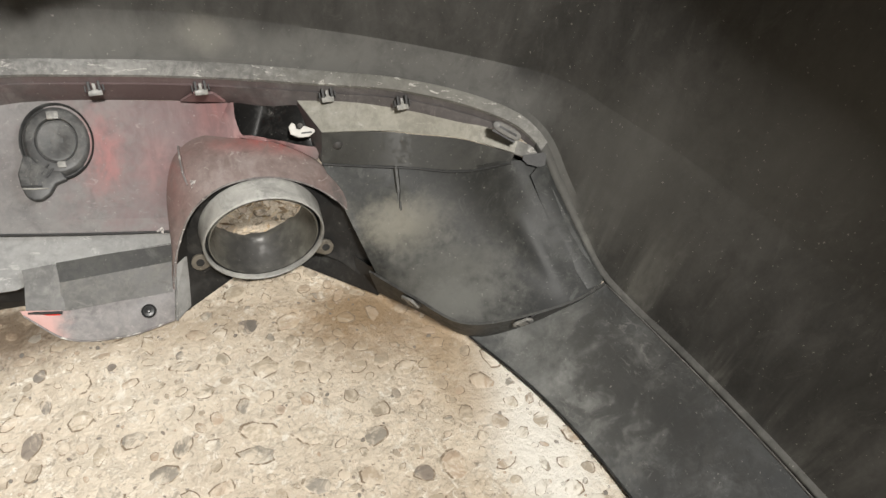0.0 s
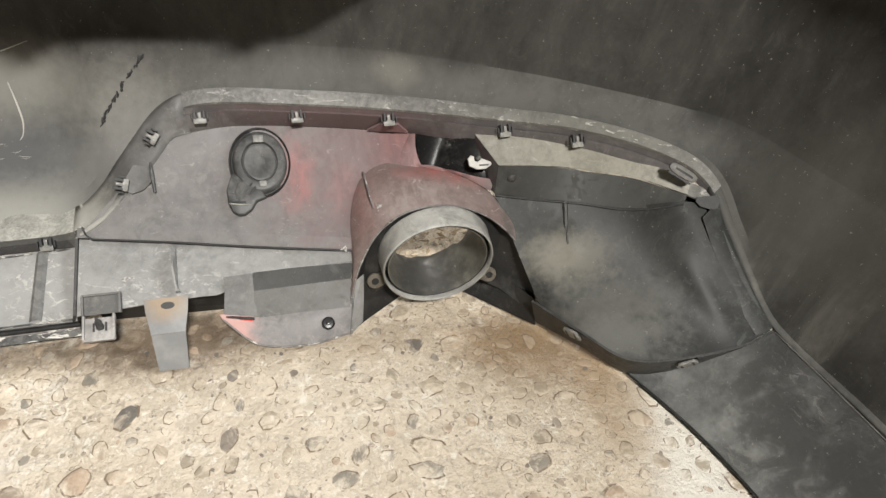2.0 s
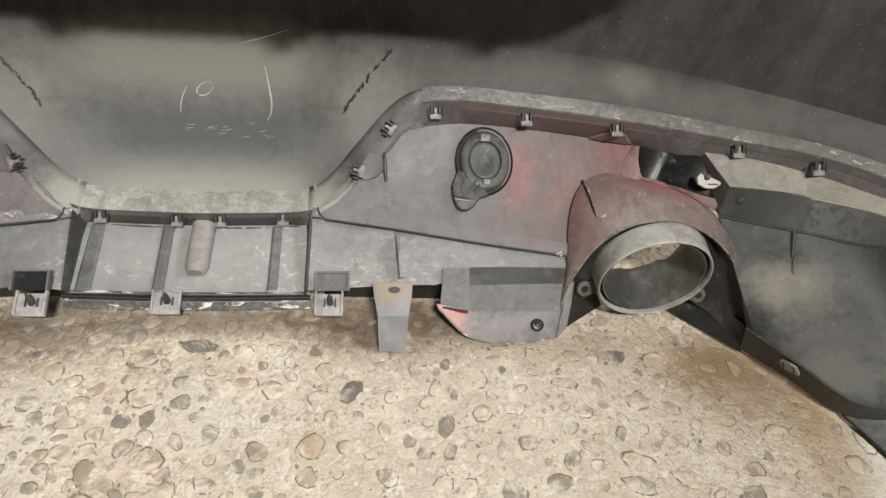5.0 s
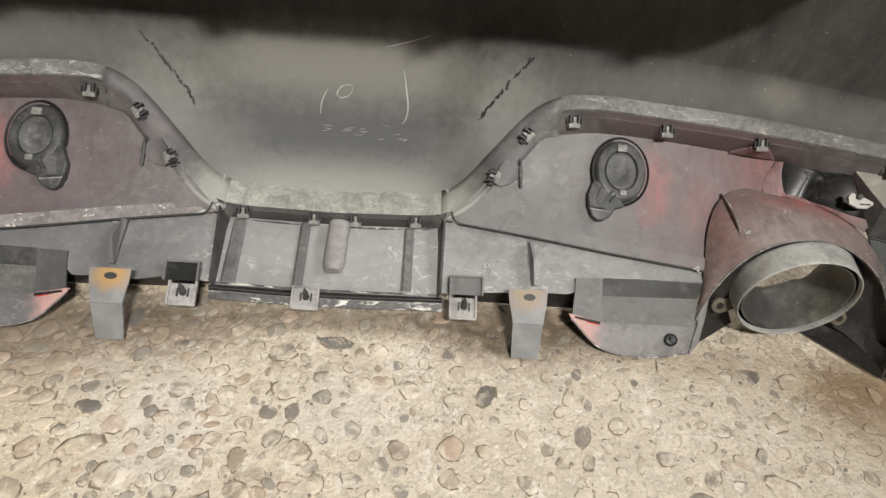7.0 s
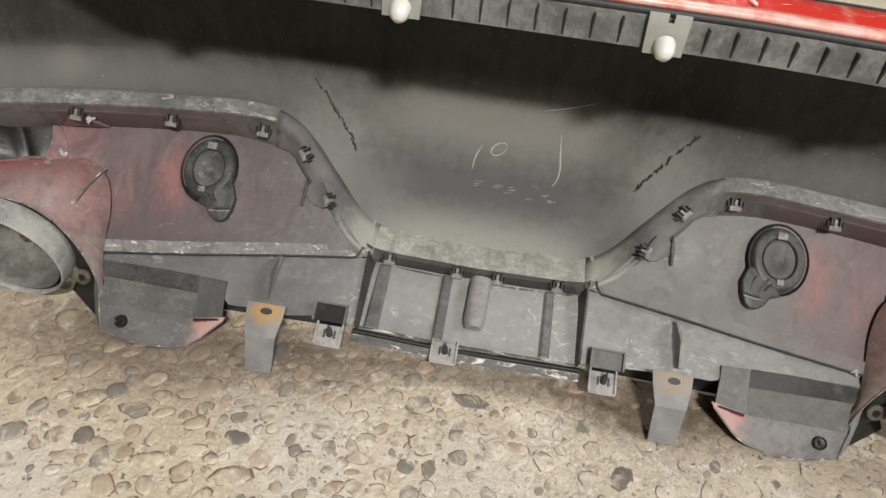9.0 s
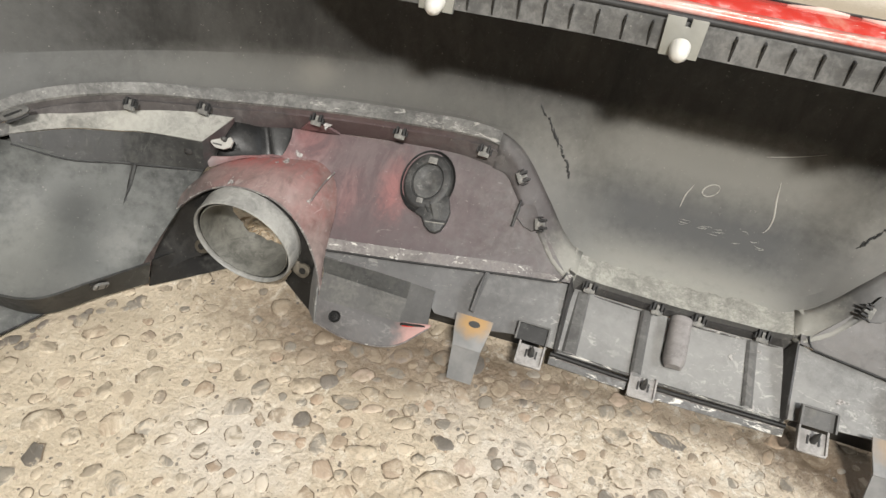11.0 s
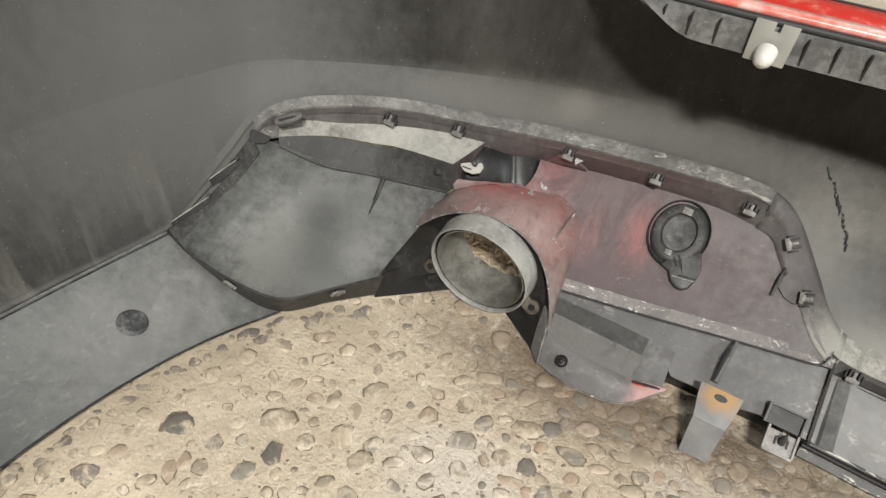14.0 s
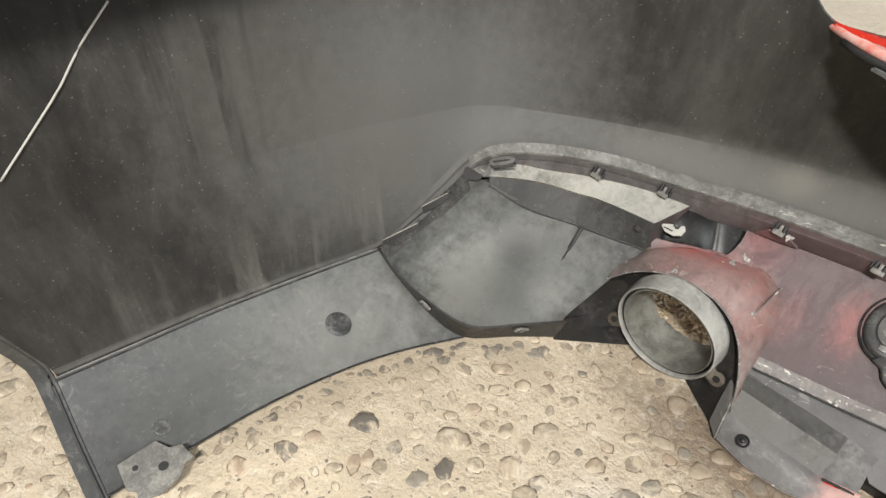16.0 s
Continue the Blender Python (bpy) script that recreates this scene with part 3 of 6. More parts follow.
def prism(outline, depth, m, bm=None, bev=0.0):
    """A flat outline in x and y, made depth thick along z, and placed by m."""
    own = bmesh.new()
    f = own.faces.new([own.verts.new((x, y, 0)) for x, y in outline])
    g = bmesh.ops.extrude_face_region(own, geom=[f])
    bmesh.ops.translate(own, verts=[w for w in g["geom"] if isinstance(w, bmesh.types.BMVert)], vec=(0, 0, depth))
    bmesh.ops.recalc_face_normals(own, faces=own.faces)
    if bev:
        bmesh.ops.bevel(own, geom=[e for e in own.edges], offset=bev, segments=2, affect="EDGES", profile=0.6)
    own.transform(m)
    if bm is None:
        return own
    me = bpy.data.meshes.new("tmp")
    own.to_mesh(me)
    own.free()
    bm.from_mesh(me)
    bpy.data.meshes.remove(me)
    return bm


def block(size, m, bev=0.001, bm=None):
    x, y, z = (s / 2 for s in size)
    return prism([(-x, -y), (x, -y), (x, y), (-x, y)], size[2], m @ pose(0, 0, -z), bm, bev)


def frame_at(p, normal, up=(0, 0, 1)):
    """A pose at p whose z points along normal and whose y leans to up."""
    z = Vector(normal).normalized()
    x = Vector(up).cross(z).normalized()
    y = z.cross(x)
    return Matrix((( x.x, y.x, z.x, p[0]), (x.y, y.y, z.y, p[1]), (x.z, y.z, z.z, p[2]), (0, 0, 0, 1)))


def mir(p, s):
    return Vector((p[0] * s, p[1], p[2]))


# ---- room ----
def slab(name, size, place, material, category):
    ob = part(name, block(size, pose(*place), 0), material, None)
    return tagged(ob, "", category, kind="structure")


def ground_height(x, y):
    u = min(max((x + 0.45) / 0.6, 0), 1)
    k = 1 - 0.62 * u * u * (3 - 2 * u)
    return k * 0.0016 * noise.noise((x * 26, y * 26, 0.3)) + k * 0.0011 * noise.noise((x * 75, y * 75, 1.7)) + k * 0.0006 * noise.noise((x * 190, y * 190, 4.1))


def ground_grid():
    """The floor's upper face: fine and uneven where it is near, wide and flat beyond; closed below."""
    gx = [-3.7, -2.6, -1.8, -1.3] + [-1.05 + 0.006 * k for k in range(351)] + [1.3, 1.8, 2.6, 3.7]
    gy = [-3.7, -2.4, -1.5, -1.0] + [-0.82 + 0.006 * k for k in range(131)] + [0.1, 0.3, 0.6, 1.2, 2.2, 3.7]
    fine = lambda x, y: -1.06 < x < 1.06 and -0.83 < y < -0.03
    vs = [(x, y, ground_height(x, y) if fine(x, y) else 0.0) for y in gy for x in gx]
    n = len(gx)
    fs = [(j * n + i, j * n + i + 1, j * n + n + i + 1, j * n + n + i) for j in range(len(gy) - 1) for i in range(n - 1)]
    k = len(vs)
    vs += [(-3.7, -3.7, -0.1), (3.7, -3.7, -0.1), (3.7, 3.7, -0.1), (-3.7, 3.7, -0.1)]
    fs.append((k + 3, k + 2, k + 1, k))
    me = bpy.data.meshes.new("floor")
    me.from_pydata(vs, [], fs)
    me.materials.append(M_FLOOR)
    me.shade_smooth()
    return new("floor", me)


floor = tagged(ground_grid(), "pale washed concrete with river pebbles and brown stains", "floor", kind="structure")
# unseen room shell, kept dark so that little light bounces back
for nm, size, place in (("wall_north", (7.4, 0.15, 2.8), (0, 3.62, 1.4)), ("wall_south", (7.4, 0.15, 2.8), (0, -3.62, 1.4)),
                        ("wall_east", (0.15, 7.09, 2.8), (3.62, 0, 1.4)), ("wall_west", (0.15, 7.09, 2.8), (-3.62, 0, 1.4))):
    tagged(slab(nm, size, place, M_WALLS, "wall"), "dim grey painted garage wall")
tagged(slab("ceiling", (7.4, 7.4, 0.1), (0, 0, 2.85), M_CEIL, "ceiling"), "dim grey garage ceiling")


# ---- the bumper cover ----
bumper = thing("rear_bumper", "inside of a red car's dusty rear bumper standing on the concrete", "car bumper")

# the edge at which the lower insert is clipped in, from the middle outwards
EDGE = [(0, -0.033, 0.058), (0.06, -0.033, 0.060), (0.105, -0.035, 0.064), (0.128, -0.036, 0.071), (0.152, -0.028, 0.090), (0.1745, -0.0134, 0.12),
        (0.210, 0.0126, 0.160), (0.260, 0.023, 0.176), (0.360, 0.012, 0.178), (0.457, -0.009, 0.180), (0.576, -0.053, 0.187), (0.648, -0.088, 0.194),
        (0.722, -0.132, 0.190), (0.765, -0.166, 0.175), (0.784, -0.204, 0.142), (0.801, -0.246, 0.108), (0.817, -0.289, 0.080), (0.840, -0.40, 0.080),
        (0.857, -0.50, 0.080), (0.875, -0.657, 0.080)]
edge = spline(EDGE, 150)


def ease(x, a, b):
    u = min(max((x - a) / (b - a), 0), 1)
    return u * u * (3 - 2 * u)


# out and up of each row from the edge: in the middle recess, over the wings, along the sides
P_MID = [(0, 0), (0, 0.009), (0.022, 0.013), (0.052, 0.021), (0.074, 0.040), (0.092, 0.070), (0.114, 0.105), (0.127, 0.150), (0.131, 0.185)]
P_WING = [(0, 0), (0, 0.012), (0.010, 0.019), (0.018, 0.0225), (0.0295, 0.035), (0.0400, 0.052), (0.0402, 0.0545), (0.0400, 0.068), (0.040, 0.080)]
P_SIDE = [(0, 0), (0.001, 0.003), (0.006, 0.006), (0.009, 0.016), (0.0125, 0.085), (0.0305, 0.157), (0.0307, 0.1595), (0.0310, 0.177), (0.032, 0.195)]


def top_of(x, y):
    return 0.388 + 0.078 * ease(x, 0.475, 0.570)


def column(i):
    p = edge[i]
    a, b = edge[max(i - 1, 0)], edge[min(i + 1, len(edge) - 1)]
    n = Vector(((b - a).y * -1, (b - a).x, 0))
    wing = ease(p.x, 0.10, 0.27)
    side = ease(p.x, 0.745, 0.815)
    if p.x < 0.26:
        n = Vector((-0.14 * math.sin(math.pi * ease(p.x, 0.10, 0.27)), 1, 0))
    n.normalize()
    pts = []
    for m, w, s in zip(P_MID, P_WING, P_SIDE):
        o, u = (m[k] + (w[k] - m[k]) * wing for k in (0, 1))
        o, u = o + (s[0] - o) * side, u + (s[1] - u) * side
        pts.append(p + n * o + Vector((0, 0, u)))
    # a sharp fold runs level along wings and sides
    dz = (0.237 - pts[5].z) * wing
    for k, w in ((3, 0.0), (4, 0.5), (5, 1), (6, 1), (7, 1), (8, 1)):
        pts[k].z += dz * w
    last = pts[-1]
    top = top_of(p.x, p.y)
    free_top = ease(p.x, 0.46, 0.58)
    goal = Vector((last.x, 0.024 - 0.12 * p.x**2, top)).lerp(Vector((last.x + n.x * 0.022 * side, last.y + n.y * 0.022 * side, top)), free_top)
    for u, k in ((0.35, 0.08), (0.7, 0.45), (0.9, 0.80), (1.0, 1.0)):
        q = last.lerp(goal, k)
        pts.append(Vector((q.x, q.y, last.z + (top - last.z) * u)))
    # along the sides the unseen upper edge turns inwards, to shade the wall below
    turned_in = 0.075 * ease(p.x, 0.56, 0.72)
    for u, dz in ((0.15, 0.004), (1.0, 0.006)):
        pts.append(pts[12] + Vector((-n.x * turned_in * u, -n.y * turned_in * u, dz)))
    # the front end follows the wheel arch
    e = ease(-p.y, 0.5, 0.657)
    return [Vector((q.x, q.y - e * 0.10 * max(q.z - 0.08, 0) / 0.3, q.z)) for q in pts]


half = [column(i) for i in range(len(edge))]
# at the inner corners the cover runs softly down to the rim of the insert's panel
RIM = [V(0.108, -0.048, 0.066), V(0.126, -0.046, 0.0765), V(0.176, -0.010, 0.114), V(0.225, 0.018, 0.152), V(0.30, 0.024, 0.158)]


def rim_at(x):
    a, b = next((a, b) for a, b in zip(RIM, RIM[1:]) if x <= b.x)
    return a.lerp(b, (x - a.x) / (b.x - a.x))


def softness(x):
    return ease(x, 0.118, 0.146) * (1 - ease(x, 0.190, 0.246))


for c, p in zip(half, edge):
    if 0.118 < p.x < 0.246:
        c[2] = c[2].lerp(rim_at(p.x + 0.003).lerp(c[3], 0.62), softness(p.x))
full = [[mir(q, -1) for q in c] for c in reversed(half[1:])] + half
rows = [[c[r] for c in full] for r in range(len(full[0]))]
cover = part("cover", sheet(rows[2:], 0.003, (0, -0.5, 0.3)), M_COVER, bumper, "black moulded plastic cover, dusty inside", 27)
# the pale lip round the insert
for s in (1, -1):
    k0 = next(i for i, p in enumerate(edge) if p.x > 0.236)
    k1 = next(i for i, p in enumerate(edge) if p.x > 0.772)
    lip = [[mir(half[i][r], s) for i in range(k0, k1)] for r in (1, 2)]
    lift = Vector((0, -0.0012, 0.0012))
    third = [mir(half[i][2].lerp(half[i][3], 0.5 - 0.42 * ease(edge[i].x, 0.45, 0.68)), s) + lift * 0.4 for i in range(k0, k1)]
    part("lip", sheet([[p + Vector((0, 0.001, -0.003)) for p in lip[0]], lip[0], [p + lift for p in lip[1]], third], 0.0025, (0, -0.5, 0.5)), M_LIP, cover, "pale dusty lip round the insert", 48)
    face = [[mir(half[i][r], s) + Vector((0, 0.0015, 0)) for i in range(k0, k1)] for r in (0, 1)]
    part("lip_face", sheet(face, 0.0015, (0, -0.6, 0.4)), M_STRIP, cover, "dark inner face of the lip", 48)
for s in (1, -1):
    k1 = next(i for i, p in enumerate(edge) if p.x > 0.765)
    fold = [[mir(half[i][r], s) for i in range(k1, len(edge))] for r in (0, 1, 2)]
    part("fold", sheet(fold, 0.003, (0, -0.5, 0.5)), M_COVER, cover, "", 180)
mid = [i for i, p in enumerate(edge) if p.x < 0.130]
strip = [[mir(half[i][r], -1) for i in reversed(mid[1:])] + [half[i][r] for i in mid] for r in (0, 1, 2)]
strip[2] = [p + Vector((0, -0.0012, 0.0012)) for p in strip[2]]
ragged_top = lambda i, q: half[i][2].lerp(half[i][3], 0.28 + 0.2 * noise.noise(V(q * half[i][2].x * 90, 0.3, 0)))
strip.append([mir(ragged_top(i, -1), -1) + Vector((0, -0.0003, 0.0003)) for i in reversed(mid[1:])] + [ragged_top(i, 1) + Vector((0, -0.0003, 0.0003)) for i in mid])
part("lip", sheet(strip[1:], 0.0025, (0, -0.5, 0.5)), M_FOOT, cover, "dust-caked middle edge of the cover", 48)
part("lip_face", sheet(strip[:2], 0.0025, (0, -0.5, 0.5)), M_RIB, cover, "grey inner face of the middle edge", 48)

# red top shelf with its ribbed inner flange
def shelf_edge(x):
    a = abs(x)
    return -0.032 - 0.013 * ease(a, 0.15, 0.39) + 0.068 * max(0, (a - 0.41) / 0.11) ** 1.6


def shelf_back(x):
    return 0.026 - 0.12 * x * x


xs = [-0.527 + 1.054 * k / 84 for k in range(85)]
shelf_rows = []
for v, dz in ((0, -0.0045), (0.015, -0.0018), (0.05, -0.0004), (0.12, 0), (0.5, 0.0035), (0.8, 0.003), (0.94, 0.0005), (1.0, -0.004)):
    shelf_rows.append([Vector((x, shelf_edge(x) + max(shelf_back(x) - shelf_edge(x), 0.002) * v, 0.3925 + dz)) for x in xs])
shelf = part("top_shelf", sheet(shelf_rows, 0.003, (0, 0, 2)), M_RED, bumper, "glossy red painted top shelf with pale scuffs", 180)
# the bright reflection along the shelf's edge is painted as pink bands
M_PINK, _t, _b = shade("pink_edge_highlight", 0.25)
_v = coords(_t)
_t.links.new(mixed(_t, steps(_t, noise_tex(_t, _v, 30, 6, 0.7), 0.40, 0.66), (0.74, 0.46, 0.41), (0.72, 0.16, 0.12)), _b.inputs["Base Color"])
M_STREAK, _t, _b = shade("pale_streaked_paint", 0.5)
_t.links.new(mixed(_t, noise_tex(_t, coords(_t), 120), (0.80, 0.62, 0.56), (0.72, 0.40, 0.34)), _b.inputs["Base Color"])
part("shelf_lip", tube([Vector((x, shelf_edge(x) + 0.0015, 0.3905)) for x in xs[1:-1]], 0.0036, 10), M_PINK, shelf, "pale pink highlight on the paint's edge", 180)
band = [[Vector((x, shelf_edge(x) + d, 0.3925 + h)) for x in xs[4:-4]] for d, h in ((0.0005, -0.0008), (0.003, 0.0010), (0.011, 0.0016))]
part("highlight_band", sheet(band, 0.0008, (0, 0, 2)), M_PINK, shelf, "pale pink highlight band on the paint", 180)
# pale streaks; the T-shaped pair draws a lamp's reflection in the paint
for pts in ([(0.040, 0.012), (0.056, 0.007), (0.076, 0.006)], [(0.066, 0.007), (0.066, -0.006), (0.065, -0.020)], [(0.170, 0.014), (0.176, -0.002), (0.182, -0.020)], [(-0.02, 0.010), (0.01, 0.013), (0.03, 0.012)]):
    part("scuff", tube([Vector((x, y, 0.3958)) for x, y in pts], [0.0012, 0.0030, 0.0014], 6), M_STREAK, shelf, "pale streak on the paint", 180)
part("seal", tube([Vector((x, shelf_edge(x) - 0.0025, 0.3855)) for x in xs[4:-4]], 0.0032, 8), M_NEARBLACK, shelf, "black rubber seal along the shelf's edge", 180)


def flange_low(x):
    return 0.3575 + 0.026 * ease(abs(x), 0.365, 0.435)


xs2 = [-0.44 + 0.88 * k / 76 for k in range(77)]
fl = [[Vector((x, shelf_edge(x) + 0.001, 0.3895)) for x in xs2], [Vector((x, shelf_edge(x) - 0.002, 0.384)) for x in xs2],
      [Vector((x, shelf_edge(x) - 0.006, 0.382)) for x in xs2],
      [Vector((x, shelf_edge(x) - 0.012, flange_low(x) + 0.001)) for x in xs2]]
flange = part("inner_flange", sheet(fl, 0.0025, (0, -0.6, 0.4)), M_FLANGE, shelf, "dark grey ribbed flange under the shelf", 40)
for k in range(38):
    x = -0.43 + 0.86 * (k + 0.5) / 38
    if min(abs(x - c) for c in (-0.308, -0.0975, 0.115, 0.32)) < 0.022:
        continue
    lo = flange_low(x)
    bm = prism([(0, 0), (0.007, 0), (0.0015, -(0.379 - lo) * 0.9), (0, -(0.379 - lo))], 0.0016, Matrix(((0, 0, 1, x), (-1, 0.22, 0, shelf_edge(x) - 0.0062), (0, 1, 0, 0.380), (0, 0, 0, 1))))
    part("rib", bm, M_BLACK, flange)


def top_clip(x):
    y = shelf_edge(x) - 0.010
    m = frame_at((x, y - 0.002, 0.3745), (0, -1, 0.28)) @ Matrix.Scale(1.12, 4)
    body = part("top_clip", prism([(-0.014, -0.016), (0.014, -0.016), (0.015, 0.012), (0.003, 0.012), (0.003, 0.006), (-0.001, 0.006), (-0.001, 0.012), (-0.015, 0.012)], 0.004, m, bev=0.0006), M_CREAM, bumper, "yellowed nylon clip", 40)
    pin = lathe([(0.0001, 0.016), (0.004, 0.0155), (0.0075, 0.011), (0.0085, 0.004), (0.0085, 0.0)], m @ V(0, -0.008, 0.004), m.to_3x3() @ V(0, -0.55, 0.8), 20)
    part("pin", pin, M_WHITE, body, "bright white nylon pin", 180)


for x in (-0.308, -0.0975, 0.115, 0.32):
    top_clip(x)


# ---- lower insert ----
def clip(p, n, parent, turn=0.0, size=1.0, name="clip"):
    """A small sprung clip: a plate with two raised bars and dark slots."""
    m = frame_at(p, n) @ pose(0, 0, 0, 0, 0, turn) @ Matrix.Scale(size * 1.08, 4)
    bm = block((0.012, 0.0055, 0.0035), m @ pose(0, -0.003, 0.001), 0.001)
    block((0.0032, 0.007, 0.0035), m @ pose(0, 0.002, 0.001), 0.0008, bm)
    c = part(name, bm, M_CLIP, parent, "small grey spring clip", 40)
    for x in (-0.0042, 0.0042):
        part("spring_leg", block((0.0024, 0.0085, 0.005), m @ pose(x, 0.003, 0.001), 0.0005), M_NEARBLACK, c)
    for x in (-0.0075, 0.0075):
        part("spring_leg", block((0.0014, 0.006, 0.004), m @ pose(x, 0.001, 0.001), 0.0005), M_NEARBLACK, c)
    return c


insert = part("diffuser", bmesh.new(), M_INSERT, bumper, "grey lower diffuser insert, red overspray")


def build_middle():
    """The low strip between the two wings."""
    top = [V(-0.118, -0.038, 0.056), V(0, -0.035, 0.050), V(0.118, -0.038, 0.056)]
    low = [V(-0.124, -0.118, 0.030), V(0, -0.117, 0.026), V(0.124, -0.120, 0.030)]
    base = part("middle_panel", sheet(patch(low, 0, top, 0, 20, 6), 0.0025, (0, -0.5, 0.6)), M_SKIRT, insert, "dusty grey middle strip", 40)
    # upright back face up to the cover's edge
    a = [V(-0.118, -0.0375, 0.056), V(0, -0.0345, 0.050), V(0.118, -0.0375, 0.056)]
    b = [V(-0.112, -0.036, 0.065), V(0, -0.034, 0.059), V(0.112, -0.036, 0.065)]
    part("step_face", sheet(patch(a, 0, b, 0, 16, 2), 0.002, (0, -0.6, 0.3)), M_STEP, base)
    for x0, x1 in ((-0.0385, -0.0265), (0.0800, 0.0915), (-0.1150, -0.0985)):
        rows = []
        for v in (0, 0.5, 1):
            rows.append([V(x, -0.116 + 0.076 * v, 0.0305 + 0.0225 * v + (0.0005 if x in (x0, x1) else 0.003)) for x in (x0, x0 + 0.003, x1 - 0.003, x1)])
        part("rib", sheet(rows, 0, (0, -0.5, 0.6)), M_STRIPE, base)
    for x0, x1 in ((-0.094, -0.040), (0.022, 0.076), (0.095, 0.113)):
        edge_ = [V(x0 + (x1 - x0) * k / 8, -0.0395, 0.0512 + 0.0052 * ((x0 + (x1 - x0) * k / 8) / 0.118) ** 2) for k in range(9)]
        part("bay_edge", tube(edge_, [0.0004 + 0.0006 * math.sin(math.pi * k / 8) for k in range(9)], 6), M_NICK, base, "chipped pale back edge of a bay", 60)
    # bright front rim; a black tube paints the shaded gap behind it
    rim = [V(-0.126, -0.120, 0.027), V(-0.02, -0.120, 0.022), V(0.126, -0.122, 0.027)]
    part("front_rim", tube(spline(rim, 24), 0.0028, 8), M_SEAT, base, "black tube for the shaded gap behind the front rim", 60)
    part("panel_edge", tube(spline([V(-0.122, -0.1165, 0.0312), V(-0.02, -0.1162, 0.0272), V(0.122, -0.1185, 0.0312)], 40), 0.0011, 6), M_NICK, base, "chipped white front edge of the strip", 60)
    rim = [[V(-0.126, -0.1220, 0.0240), V(-0.02, -0.1222, 0.0200), V(0.126, -0.1240, 0.0240)], [V(-0.126, -0.1280, 0.0180), V(-0.02, -0.1288, 0.0142), V(0.126, -0.1300, 0.0180)]]
    part("front_rim", sheet([spline(r, 40) for r in rim], 0.0022, (0, -0.7, 0.5)), M_NICK, base, "scuffed flat black lower rim", 60)
    part("rim_edge", tube([p + Vector((0, -0.0003, 0.0004)) for p in spline(rim[0], 60)], 0.0007, 6), M_CHIP, base, "pale nicked edge of the rim", 60)
    # arched pad that grows out of the back edge, cut square in front
    rows = []
    for k in range(15):
        v = k / 14
        q = V(0.0062, -0.040, 0.0560).lerp(V(0.0045, -0.0985, 0.0375), v)
        rise = 0.0115 + 0.0020 * v - 0.0030 * max(0, (v - 0.82) / 0.18) ** 2
        rows.append([q + Vector(((0.0122 - 0.0035 * max(0, (v - 0.85) / 0.15) ** 2) * math.copysign(abs(math.cos(a)) ** 0.9, -math.cos(a)), 0, 0)) + V(0, -0.3, 0.95) * rise * math.sin(a) ** 0.8 for a in (math.pi * i / 18 for i in range(19))])
    rows.append([Vector((p.x, rows[-1][0].y - 0.0005, 0.0372)) for p in rows[-1]])
    part("pad", sheet(rows, 0, (0, -0.5, 0.9)), M_PAD, base, "rose-grey arched pad, open below", 50)
    for x in (-0.102, -0.0228, 0.024, 0.0925):
        clip((x, -0.039, 0.0595 + 0.05 * abs(x)), (0, -0.8, 0.5), insert)


build_middle()


def lug(x, y, z, parent, s=1):
    """A square foot with a stud, below a dark plate painting its pocket's shade."""
    m = frame_at((x, y, z), (0, -0.45, 0.9))
    bm = block((0.030, 0.024, 0.004), m @ pose(0, 0.001, 0), 0.0015)
    for side in (-0.0138, 0.0138):
        block((0.0024, 0.025, 0.0060), m @ pose(side, 0.003, 0.0018), 0.0009, bm)
    block((0.028, 0.0026, 0.0055), m @ pose(0, -0.0102, 0.002), 0.001, bm)
    g = part("lug", bm, M_LUG, parent, "pale worn lug", 40)
    part("stud", lathe([(0.0001, 0.018), (0.0010, 0.0175), (0.0016, 0.013), (0.0030, 0.010), (0.0034, 0.004), (0.0040, 0.0)], m @ V(0.001, 0.003, 0.001), m.to_3x3() @ V(0, 0.35, 1), 14), M_SOCKET, g, "grey pronged stud", 60)
    for side in (-0.0056, 0.0056):
        part("slot", block((0.0019, 0.009, 0.003), m @ pose(0.001 + side, 0.003, 0.0018), 0.0003), M_NEARBLACK, g)
    if abs(x) > 0.1:
        part("pocket", block((0.033, 0.019, 0.0012), frame_at((x + 0.003 * s, -0.1235, 0.0415), (0, -0.55, 0.83)) @ pose(0, 0.008, 0.001), 0.0004), M_BLACK if s < 0 else M_RIB, g, "dark plate for the shaded recess")
        pm = frame_at((x + 0.003 * s, -0.1235, 0.0415), (0, -0.55, 0.83)) @ pose(0, 0.008, 0.001)
        for side in (-0.0172, 0.0172):
            part("pocket_wall", block((0.0022, 0.020, 0.006), pm @ pose(side, 0, 0.002), 0.0005), M_STRIPE, g)
        part("pocket_wall", block((0.036, 0.0022, 0.004), pm @ pose(0, 0.0105, 0.001), 0.0005), M_STRIPE, g)
    return g


lug(-0.0225, -0.127, 0.0215, insert)


